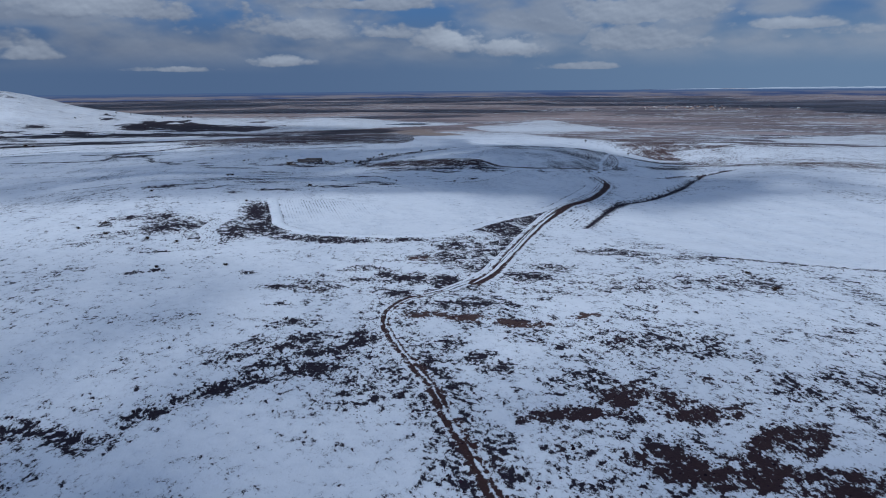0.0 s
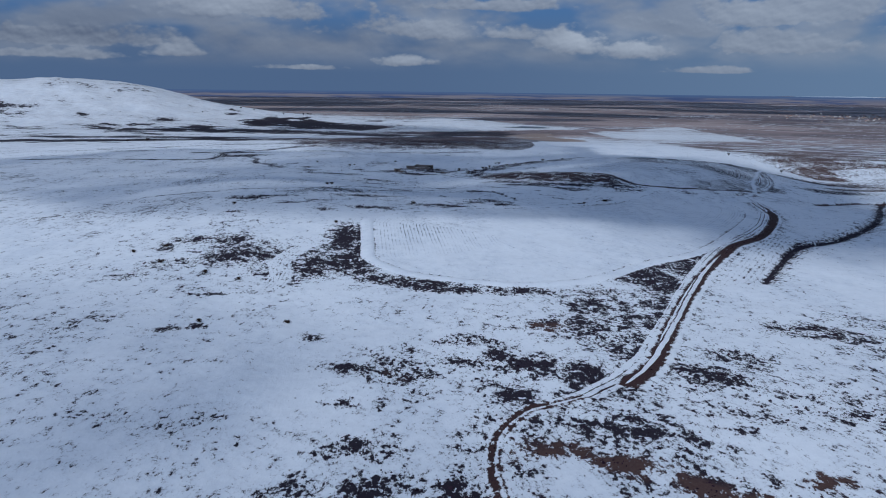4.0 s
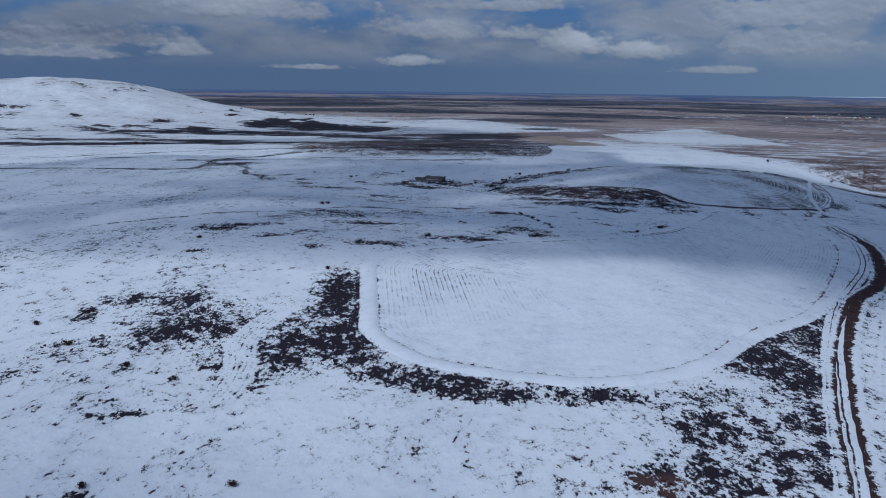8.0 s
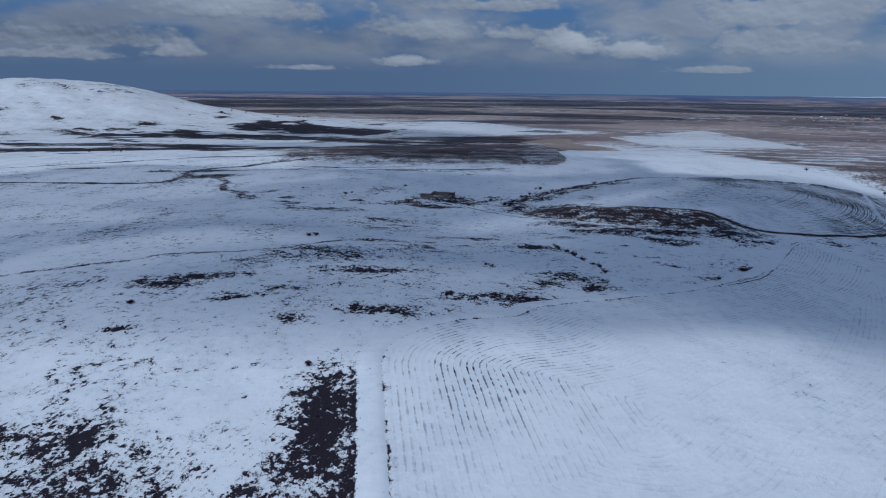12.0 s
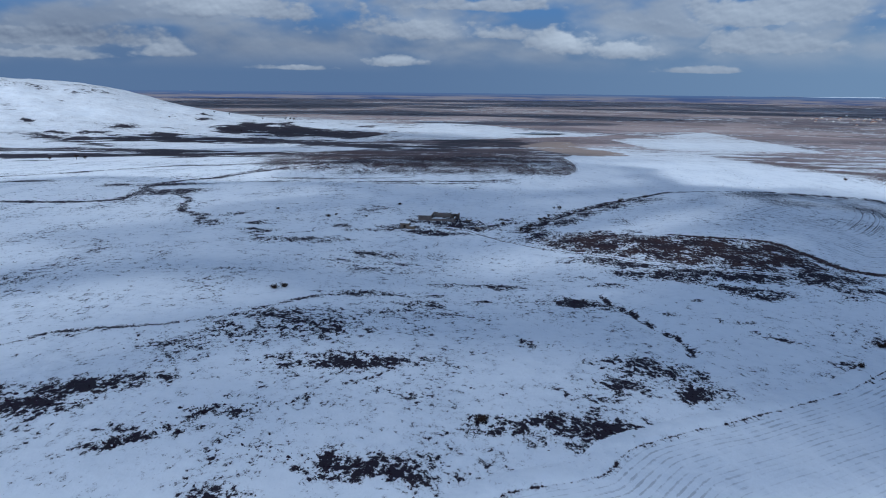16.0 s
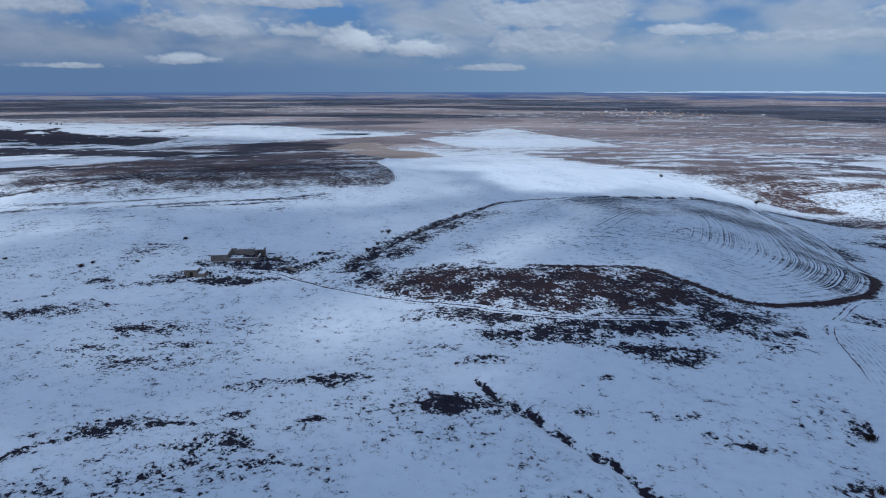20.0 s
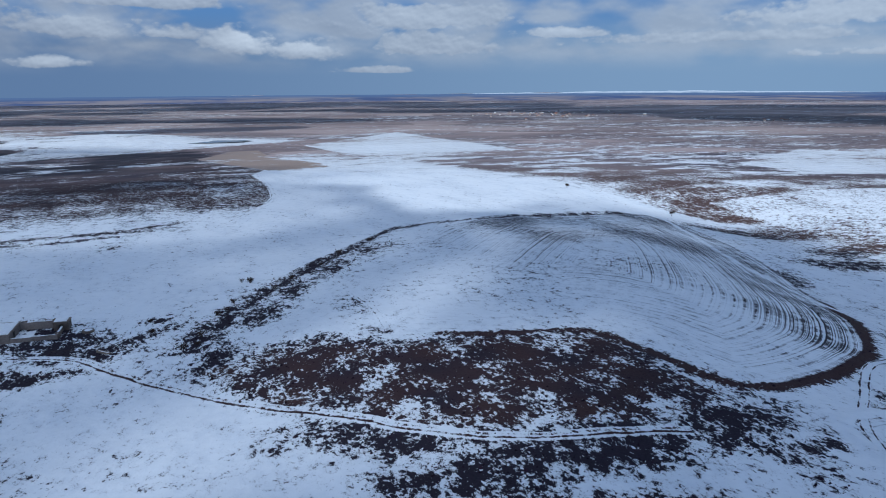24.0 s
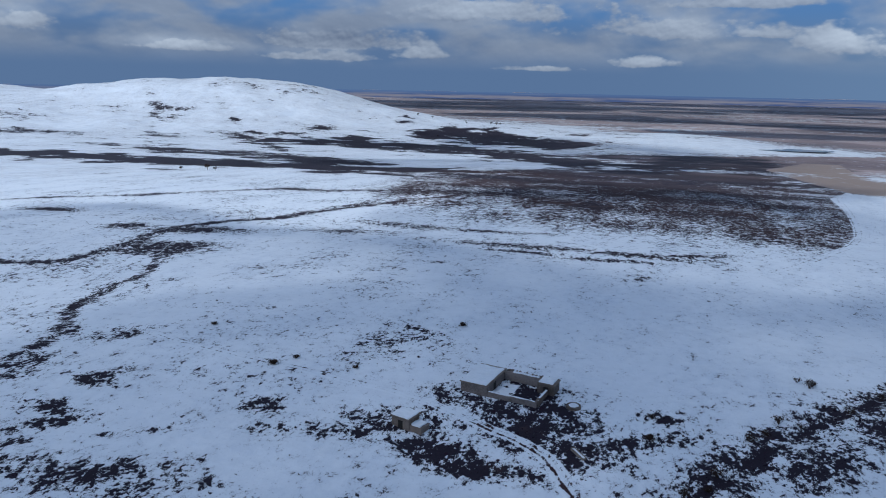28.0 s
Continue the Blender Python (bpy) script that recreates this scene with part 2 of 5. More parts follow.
    n.feed(cells.inputs["Vector"], n.stretch(plan, (1.0, 1.0, 1), 20))
    cells.inputs["Scale"].default_value = 0.0028
    parcel = n.add("ShaderNodeSeparateColor")
    n.tree.links.new(cells.outputs["Color"], parcel.inputs[0])
    plain_tone = n.mix(parcel.outputs[0], (0.235, 0.178, 0.175, 1), (0.52, 0.41, 0.39, 1))
    # navy bands in the soil colour stand in for cloud shadow and haze
    country = n.noise(n.stretch(plan, (0.6, 1.0, 1), 8), 0.0007, 5.0, 0.6, 0.3)
    plain_tone = n.mix(n.step(n.math("ADD", n.math("MULTIPLY", country, 0.7), n.math("MULTIPLY", wide, 0.4)), 0.46, 0.62), n.mix(parcel.outputs[1], (0.046, 0.044, 0.075, 1), (0.19, 0.148, 0.152, 1)), plain_tone)
    soil = n.mix(n.math("MULTIPLY", far, n.math("ADD", n.math("MULTIPLY", dry, 1.0), 0.0), clamp=True), soil, plain_tone)
    soil = n.mix(n.step(dry, 1.05, 1.4), soil, n.mix(middle, (0.24, 0.175, 0.143, 1), (0.40, 0.31, 0.26, 1)))
    crust = n.noise(place, 0.45, 4.0, 0.6)
    snow = n.mix(n.math("MULTIPLY", n.step(crust, 0.3, 0.75), 0.5), (0.88, 0.90, 0.94, 1), (0.79, 0.815, 0.86, 1))
    snow = n.mix(n.math("MULTIPLY", n.step(n.math("ADD", n.math("MULTIPLY", drift, 0.6), n.math("MULTIPLY", clump, 0.5)), 0.48, 0.68), 0.5), snow, (0.70, 0.74, 0.81, 1))
    stalks = n.noise(place, 3.4, 3.0, 0.7)
    snow = n.mix(n.math("MULTIPLY", n.math("MULTIPLY", thin, n.step(stalks, 0.38, 0.62)), 0.55), snow, (0.26, 0.24, 0.25, 1))
    colour = n.mix(open_ground, n.mix(crest, snow, soil), soil)
    height = n.math("ADD", n.math("ADD", n.math("MULTIPLY", crust, 0.5), n.math("MULTIPLY", shade, n.math("MULTIPLY", open_ground, 0.5))), n.math("ADD", n.math("MULTIPLY", tussock, 0.5), n.math("MULTIPLY", n.math("MULTIPLY", turn, ploughed), 0.10)))
    rough = n.math("SUBTRACT", n.math("ADD", 0.62, n.math("MULTIPLY", open_ground, 0.3)), n.math("MULTIPLY", far, n.math("MULTIPLY", open_ground, 0.20)))
    shader = n.surface(colour, rough, height, 0.55, 0.35, 0.25)
    n.feed(shader.inputs["Specular IOR Level"], n.math("ADD", 0.25, n.math("MULTIPLY", n.math("MULTIPLY", far, open_ground), 0.15)))
    return made


def plain(name, dark, light, scale, rough=0.9, bump=0.4, distance=0.03, stretch=(1, 1, 1), spots=None):
    """A weathered surface: two colours by a fine and a broad noise, and relief."""
    made, n = material(name)
    place = n.stretch(n.add("ShaderNodeTexCoord").outputs["Object"], stretch)
    fine = n.noise(place, scale, 5.0, 0.65)
    stain = n.noise(place, scale * 0.13, 3.0, 0.5)
    random_tone = n.add("ShaderNodeObjectInfo").outputs["Random"]
    mixed = n.math("ADD", n.math("MULTIPLY", fine, 0.6), n.math("ADD", n.math("MULTIPLY", stain, 0.5), n.math("MULTIPLY", random_tone, 0.16)))
    colour = n.mix(n.step(mixed, 0.32, 0.86), dark, light)
    if spots:
        colour = n.mix(n.step(n.noise(place, scale * 0.45, 4.0, 0.6), 0.56, 0.66), colour, spots)
    n.surface(colour, rough, fine, bump, distance, 0.25)
    return made


GROUND = ground_material()
SNOW = plain("settled_snow", (0.78, 0.80, 0.84, 1), (0.91, 0.92, 0.94, 1), 2.0, 0.6, 0.35, 0.05)
MUDBRICK = plain("mud_plaster", (0.10, 0.084, 0.078, 1), (0.28, 0.232, 0.21, 1), 3.0, 0.95, 0.5, 0.05)
STONE = plain("field_stone", (0.06, 0.048, 0.041, 1), (0.23, 0.18, 0.15, 1), 5.0, 0.95, 0.6, 0.04)
TIMBER = plain("grey_timber", (0.09, 0.07, 0.06, 1), (0.27, 0.22, 0.18, 1), 9.0, 0.9, 0.4, 0.01, (0.15, 1, 1))
TWIG = plain("twig_bark", (0.018, 0.013, 0.012, 1), (0.07, 0.05, 0.042, 1), 6.0, 0.95, 0.3)
LEAF = plain("dead_leaf", (0.012, 0.009, 0.007, 1), (0.06, 0.036, 0.026, 1), 5.0, 0.95, 0.3)
# near-black slab colour that paints the shade inside doors and windows
OPENING_SHADE = plain("painted_opening_shade", (0.015, 0.013, 0.012, 1), (0.04, 0.034, 0.03, 1), 4.0)
PALE_WALL = plain("whitewash", (0.34, 0.30, 0.27, 1), (0.58, 0.53, 0.49, 1), 0.7)
TILE = plain("roof_tile", (0.22, 0.09, 0.06, 1), (0.38, 0.20, 0.15, 1), 1.2)
def vapour(name, thin, thick, pale=0.9):
    made, n = material(name)
    mixed = n.add("ShaderNodeMixShader")
    n.tree.links.new(n.add("ShaderNodeBsdfTransparent").outputs[0], mixed.inputs[1])
    body = n.add("ShaderNodeBsdfTranslucent")
    body.inputs[0].default_value = (pale, pale * 1.02, pale * 1.05, 1)
    n.tree.links.new(body.outputs[0], mixed.inputs[2])
    puff = n.noise(n.add("ShaderNodeTexCoord").outputs["Object"], 0.05, 4.0, 0.6)
    n.feed(mixed.inputs[0], n.math("ADD", n.math("MULTIPLY", n.step(puff, 0.30, 0.65), thick - thin), thin))
    n.tree.links.new(mixed.outputs[0], n.add("ShaderNodeOutputMaterial").inputs[0])
    return made


VEIL, CLOUD, DECK, DENSE_CLOUD = vapour("thin_cloud_vapour", 0.02, 0.11), vapour("cloud_vapour", 0.04, 0.17), vapour("even_cloud_vapour", 0.24, 0.34), vapour("thick_cloud_vapour", 0.35, 0.85, 0.25)


def part(name, bm, material, parent=None, label=""):
    """Links a bmesh as one mesh object under its thing or part."""
    me = bpy.data.meshes.new(name)
    bm.to_mesh(me)
    bm.free()
    me.materials.append(material)
    ob = new(name, me)
    ob.parent = parent
    return tagged(ob, label)


# ---------------------------------------------------------------- the lie of the land
# height of the open country by distance from the fields, raised at the rim to fit the camera's horizon, and the rounded
# snow hill beyond the valley
RING = [0, 250, 450, 700, 1000, 1500, 2500, 4000, 7000]
RING_HEIGHT = [6, 4, -2, -14, -26, -30, -16, 6, 76]
HILLS = [(-769, 1629, 256, 223, 80), (-1017, 1519, 200, 130, 39), (-1496, 1412, 429, 321, 78), (-413, 1624, 334, 130, 18), (41, 1581, 152, 122, 12),
         (2350, 3850, 900, 500, 9), (3300, 3100, 700, 500, 7)]
# swells and hollows every 80 m, from x -160 and y 0
SWELL = [[0.0, 0.7, 1.7, 3.7, 0.2, 0.0, 0.0],
         [0.2, 3.6, 0.5, 1.5, -0.8, 0.0, 0.0],
         [0.4, 2.6, 0.4, -1.4, -1.9, -0.1, 0.0],
         [0.4, 4.3, 3.4, 0.0, -1.8, -0.2, 0.0],
         [0.1, 2.6, -0.6, 0.3, -3.8, -2.4, -0.1],
         [-0.4, 0.2, -5.5, 2.2, 0.4, -13.3, -0.8],
         [-2.2, 0.8, -2.4, -0.3, 3.2, -5.3, -9.2],
         [-0.4, -0.2, -0.5, -1.8, 0.2, 0.3, -11.8],
         [-0.5, -2.9, -0.6, 0.0, 0.0, -0.2, -1.1]]
_r = np.linspace(0, 7000, 701)
_z = np.convolve(np.pad(np.interp(_r, RING, RING_HEIGHT), 12, mode="edge"), np.ones(25) / 25, "valid")


def ripple(x, y, size, seed):
    """Smooth uneven ground of about that size, between -1 and 1."""
    s = np.zeros_like(x)
    for k in range(5):
        a = seed * 2.4 + k * 1.31
        s += np.sin((x * math.cos(a) + y * math.sin(a)) * 6.283 / (size * (0.7 + 0.17 * k)) + seed * 3.7 + 1.9 * k)
    return s / 3.2


def height(x, y):
    """The height of the ground."""
    x, y = np.asarray(x, float), np.asarray(y, float)
    z = np.interp(np.hypot(x, y - 250), _r, _z)
    for hx, hy, a, b, up in HILLS:
        z = z + up * np.exp(-(((x - hx) / a) ** 2) - ((y - hy) / b) ** 2)
    for j, row in enumerate(SWELL):
        for i, up in enumerate(row):
            if up:
                z = z + up * np.exp(-(((x + 160 - 80 * i) / 62) ** 2) - ((y - 80 * j) / 62) ** 2)
    hill = np.exp(-(((x + 900) / 600) ** 2) - ((y - 1500) / 380) ** 2)
    z = z + 0.16 * ripple(x, y, 17, 1) + 0.05 * ripple(x, y, 6.3, 2) + hill * (3.0 * ripple(x, y, 160, 3) + 1.2 * ripple(x, y, 60, 4))
    return z


def course(points, step=1.5):
    """A smooth line through the points of a plan, as an array of points about step apart."""
    p = np.array(points, float)
    p = np.vstack([2 * p[0] - p[1], p, 2 * p[-1] - p[-2]])
    out = []
    for i in range(1, len(p) - 2):
        a, b, c, d = p[i - 1:i + 3]
        for t in np.linspace(0, 1, max(2, int(np.hypot(*(c - b)) / step)), endpoint=False)[:, None]:
            out.append((0.5 * (2 * b + (c - a) * t + (2 * a - 5 * b + 4 * c - d) * t ** 2 + (3 * b - a - 3 * c + d) * t ** 3)))
    return np.vstack(out + [p[-2][None]])


def off_line(x, y, points, closed=False):
    """How far each place lies from a line of the plan."""
    p = np.asarray(points, float)
    if closed:
        p = np.vstack([p, p[:1]])
    best = np.full(x.shape, 1e9)
    for (ax, ay), (bx, by) in zip(p[:-1], p[1:]):
        dx, dy = bx - ax, by - ay
        t = np.clip(((x - ax) * dx + (y - ay) * dy) / (dx * dx + dy * dy + 1e-9), 0, 1)
        best = np.minimum(best, (x - ax - t * dx) ** 2 + (y - ay - t * dy) ** 2)
    return np.sqrt(best)


def inside(x, y, points):
    p = np.asarray(points, float)
    odd = np.zeros(x.shape, bool)
    for (ax, ay), (bx, by) in zip(p, np.roll(p, -1, 0)):
        if ay != by:
            odd ^= ((ay > y) != (by > y)) & (x < (bx - ax) * (y - ay) / (by - ay) + ax)
    return odd


def near(d, width):
    return np.exp(-((d / width) ** 2))


# the plan, in metres
FIELD = [(-18, 212), (-15, 185), (-13, 171), (-6, 162), (1, 158), (12, 155), (23, 154), (35, 157), (48, 165), (63, 181), (89, 203), (118, 245),
         (140, 285), (147, 312), (138, 334), (120, 345), (110, 330), (91, 302), (75, 286), (59, 273), (33, 258), (15, 248), (8, 240), (-4, 235), (-12, 228), (-17, 220)]
KNOLL = [(264, 560), (257, 520), (234, 459), (194, 401), (165, 373), (146, 363), (124, 359), (111, 362), (108, 373), (106, 386), (102, 396), (82, 404),
         (65, 421), (68, 437), (72, 472), (93, 493), (133, 530), (155, 542), (198, 540)]
BANK = [(26, 439), (43, 463), (65, 489), (88, 513), (120, 545), (157, 546), (210, 545), (266, 563)]
TRACK = [(21, -30), (19, -5), (18, 8), (17, 15), (16, 30), (14, 41), (12, 56), (12.5, 68), (18, 78), (28, 84), (39, 96), (47, 110), (56, 128), (66, 149), (82, 180), (101, 211),
         (127, 247), (145, 280), (163, 322), (170, 362)]
DITCH = [(36, 88), (44, 100), (53, 119), (61, 136), (72, 158), (85, 181), (104, 210), (119, 226), (134, 249), (154, 289), (164, 330)]
TRACK_EAST = [(170, 362), (190, 390), (206, 425), (222, 464), (250, 520), (272, 566), (290, 640)]
PEN_TRACK = [(-95, 463), (-72, 458), (-41, 457), (-24, 455.5), (-11, 451), (1, 445), (8, 435), (20, 416), (34, 397), (45, 384), (55, 371), (66, 362), (90, 352)]
BROOK = [(275, 402), (262, 384), (225, 325), (192, 276), (153, 234), (130, 218), (109, 189), (95, 169)]
ARM = [(168, 362), (186, 377), (205, 388), (224, 398), (246, 410), (262, 410), (275, 400), (300, 402)]
GULLY = [(32, 338), (32, 329), (34, 322), (36, 311), (37.5, 305), (39.5, 298), (38, 289)]
SCARP = [(-120, 270), (-104, 278), (-91, 284), (-85, 291), (-72, 295), (-56, 304), (-50, 313), (-41, 327), (-29, 333), (-17, 333)]
FORE_GULLY = [(-90, 30), (-62, 27), (-49, 26), (-41, 25), (-34, 20), (-29, 27), (-20, 34), (-7, 41), (1, 46), (8, 55), (13, 66)]
FAR_PATH = [(-300, 500), (-184, 506), (-166, 534), (-173, 572), (-164, 597), (-149, 619), (-145, 643), (-120, 700)]
SIDE_PATH = [(-105, 445), (-110, 458), (-121, 470), (-128, 490), (-132, 511), (-150, 540)]
FIELD_PATH = [(54, 590), (75, 625), (95, 670), (111, 758), (125, 859), (139, 905)]
SLOPE = [(25, 423), (39, 425), (51, 424), (63, 409), (82, 401), (101, 393), (105, 386), (104, 375), (111, 361), (99, 358), (85, 358), (71, 364), (56, 371), (46, 383), (35, 399)]
HEATH = [(-125, 735), (-150, 880), (-106, 940), (-48, 1000), (14, 1030), (98, 1148), (118, 1015), (125, 872), (97, 712), (66, 664), (35, 664), (-15, 677), (-61, 697)]
FAR_FIELD = [(-60, 500), (54, 590), (75, 625), (95, 670), (111, 758), (118, 850), (140, 915), (240, 790), (285, 668), (303, 594), (323, 541), (275, 562), (155, 548), (120, 550), (60, 490), (20, 470)]
EAST_SNOW = [(118, 112), (154, 92), (230, 88), (240, 250), (196, 252), (150, 222), (120, 190), (108, 150)]
EAST_LINE = [(112, 112), (124, 107), (135, 99), (154, 91), (185, 78), (230, 70)]
# snow lying in the plain beyond
SNOW_FIELDS = [[(230, 890), (190, 895), (300, 1060), (294, 1364), (565, 1644), (533, 1107), (370, 1041), (280, 1020)],
               [(335, 505), (344, 595), (480, 560), (640, 620), (760, 560), (700, 380), (420, 330), (326, 419)],
               [(523, 670), (600, 800), (863, 945), (1250, 800), (1500, 600), (781, 600)],
               [(-180, 1230), (-60, 1500), (250, 1560), (330, 1480), (60, 1330)]]
GRASS = [(142, 915), (165, 905), (205, 930), (215, 1000), (196, 1142), (210, 1290), (170, 1290), (112, 1150), (128, 1010)]
# dark lines of the far ground: course, half width, how bare
FOOT = ([(-760, 960), (-683, 945), (-610, 945), (-520, 925), (-456, 908), (-371, 902), (-311, 900), (-254, 890), (-205, 908)], 40, 1.25)
FOOT_UPPER = ([(-610, 1075), (-533, 1030), (-466, 1040), (-342, 985), (-250, 960)], 36, 0.85)
FOOT_WEST = ([(-255, 893), (-160, 901), (-120, 930)], 14, 0.8)
VALLEY = ([(-486, 1271), (-406, 1273), (-273, 1260), (-173, 1192), (-91, 1115), (-31, 1094), (55, 1150)], 75, 1.15)
VALLEY_EAST = ([(-320, 1480), (-250, 1450), (-180, 1415), (-92, 1385), (25, 1310), (90, 1230)], 80, 1.15)
LINE_SOUTH = ([(-151, 622), (-149, 651), (-136, 676), (-117, 704), (-100, 730)], 5, 0.74)
HILL_GULLY = ([(-930, 1459), (-898, 1430), (-848, 1396), (-835, 1355), (-745, 1245), (-620, 1080), (-591, 1040)], 14, 0.6)
HILL_RILL = ([(-573, 1332), (-534, 1241), (-477, 1148), (-430, 1100)], 14, 0.7)
HILL_PATH = ([(-784, 1465), (-739, 1433), (-712, 1408), (-640, 1330)], 6, 0.6)
HILL_CREST = ([(-816, 1515), (-755, 1535), (-702, 1550), (-663, 1585)], 30, 0.58)
WEST_LINE = ([(-330, 600), (-293, 632), (-263, 652), (-245, 676), (-226, 698), (-207, 718), (-177, 719), (-130, 745)], 6, 0.82)
# heath patches: x, y, half length, half width, turn, how bare
PATCHES_SOUTH = [(30, 15, 4, 2, 0, .62), (36, 14, 6, 2.6, 0, .68), (45, 18, 6, 3.2, 30, .72), (51, 15, 4, 3, 0, .7), (60, 21, 2.5, 3, 0, .6), (54, 10, 7, 2.8, 0, .72), (43, -2, 5, 3.4, -30, .9), (50, -5, 8, 3.6, -15, .95), (62, -10, 9, 3.4, -10, .95), (60, 0, 7, 3.6, 20, .9),
                 (20, 67, 6, 3.5, 0, .66), (29, 62, 7, 3.4, -25, .66), (39, 56, 8, 3, -25, .68), (54, 58, 4, 2.2, 0, .64), (26, 119, 3.2, 2.4, 0, .8)]
PATCHES_HEATH = [(64, 36, 4, 2, 0, .6), (41, 25, 8, 4, 0, .52), (86, 119, 12, 3.4, -10, .62), (104, 111, 12, 5, -10, .48), (30, 72, 14, 7, -10, .5), (70, 80, 22, 12, -10, .44), (8, 30, 9, 12, 0, .46), (60, 40, 16, 10, 0, .45), (100, 80, 20, 14, 0, .42), (-8, 52, 16, 8, 20, .44)]
PATCHES_FIELD = [(-66, 184, 12, 6, 20, .54), (-47, 168, 18, 9, 20, .60), (-34, 155, 13, 9, 0, .56), (-25, 192, 7, 19, 0, .62), (-20, 165, 9, 11, 0, .68), (-8, 151, 11, 4.5, -15, .68),
                 (4, 147, 13, 4, -8, .64), (22, 147, 11, 4, 0, .62), (66, 184, 8, 6, 40, .62), (76, 180, 8, 13, -30, .76), (64, 158, 7, 13, -30, .6), (43, 137, 11, 9, 0, .60), (50, 126, 7, 12, -30, .64), (42, 106, 5, 12, -30, .58)]
PATCHES_DITCH = [(86, 193, 6, 15, -35, .78), (99, 207, 5, 13, -40, .74), (113, 226, 5, 14, -35, .7), (78, 176, 5, 12, -35, .7), (58, 140, 6, 10, -30, .6)]
PATCHES_RIDGE = [(-27, 278, 16, 5.5, 5, .55), (-64, 264, 11, 4, 20, .58), (-72, 257, 9, 5, 0, .58), (-50, 248, 11, 2, 40, .64), (-22, 240, 10, 4, -10, .62), (-2, 252, 5, 4, 0, .6), (9, 253, 8, 4, -10, .64),
                 (17, 252, 4, 3, 0, .6), (26, 279, 10, 8, -30, .53), (31, 269, 6, 4, 0, .58), (68, 284, 2.6, 1.6, 0, .75), (81, 299, 2.8, 1.7, 0, .75), (24, 327, 11, 4, -20, .62), (-36, 300, 18, 11, 10, .46)]
PATCHES_PEN = [(-24, 446, 11.25, 5.62, 20, 0.57), (-15, 440, 7.5, 3.5, 0, 0.80), (-7, 437, 11.25, 3.25, 5, 0.69), (-3, 452, 7.5, 6.88, -20, 0.80), (-16, 459, 5, 3.75, 0, 0.67), (-8, 470.5, 11.25, 2, -6, 0.71), (0, 461, 6.25, 2.5, 0, 0.67), (14, 451, 7.5, 2.5, 20, 0.59), (5, 457, 5, 6.25, 0, 0.62), (9, 447, 6.25, 5.62, 40, 0.57), (4, 446, 7.5, 5, -40, 0.71),
               (-20, 459, 5, 5, 0, 0.59), (17, 453, 8.75, 3.75, 30, 0.50), (-6, 464.5, 7.5, 4.38, -10, 0.76), (-9, 458, 10, 3.75, -8, 0.60), (-30, 440, 10, 3.75, 20, 0.50), (-109, 456, 5, 3, 0, 0.52), (-96, 461, 6, 2, 0, 0.50)]
PATCHES_WEST = [(-82, 436, 6, 2.6, 0, .56), (-80, 424, 6, 2.6, 10, .56), (-48, 440, 5, 2.4, 0, .54), (-60, 410, 18, 6, 20, .5), (-30, 395, 16, 6, 0, .48), (-151, 546, 16, 7, 15, .68), (-192, 571, 12, 7, 10, .58), (-256, 595, 18, 6, 10, .6),
                (-107, 601, 22, 8, 20, .52), (-90, 630, 26, 8, 0, .54), (-34, 598, 40, 6, 0, .56), (10, 597, 24, 5, 0, .6), (-52, 555, 8, 2.5, 0, .5), (-34, 490, 6, 1.6, 0, .56)]
PATCHES_KNOLL = [(300, 520, 40, 14, -30, .74), (335, 560, 40, 14, -30, .7), (272, 452, 24, 10, -40, .64), (310, 470, 40, 16, 0, .6), (360, 620, 50, 18, -20, .6), (225, 440, 16, 7, 50, .56), (50, 372, 20, 7, -40, .64), (70, 356, 22, 8, -15, .66), (96, 351, 15, 7, 10, .62), (56, 356, 14, 8, -20, .60), (72, 334, 8, 5, 0, .56), (105, 341, 5, 3, 0, .6), (96, 333, 4, 3, 0, .62), (30, 428, 6, 10, -30, .66),
                 (44, 452, 6, 12, -35, .60), (56, 468, 6, 14, -38, .54), (73, 487, 7, 16, -40, .54), (95, 509, 8, 16, -42, .5), (72, 448, 9, 12, -30, .48), (90, 470, 10, 14, -30, .42), (180, 372, 14, 7, 30, .54), (200, 420, 9, 22, -25, .46), (130, 345, 12, 5, 20, .5)]
# smaller sprinkled patches
SPRINKLE_SOUTH = [(-4, 40, 6.8, 3.0, 4, 0.66), (-14, 36, 5.7, 2.0, 11, 0.60), (6, 54, 4.3, 4.2, -1, 0.62), (-1, 48, 6.2, 2.9, 2, 0.56), (-18, 36, 3.8, 2.9, 13, 0.70), (-28, 28, 3.7, 2.3, 21, 0.64), (-12, 43, 6.0, 2.3, 9, 0.52), (-7, 66, 7.1, 4.4, 5, 0.48),
                  (21, 98, 8.8, 6.8, -6, 0.62), (29, 92, 5.7, 5.5, -10, 0.70), (16, 85, 5.4, 4.1, -5, 0.60), (-2, 92, 8.4, 4.4, 2, 0.50), (-11, 80, 3.9, 2.0, 6, 0.60), (11, 110, 6.2, 4.4, -3, 0.50), (38, 121, 10.2, 12.7, -11, 0.56)]
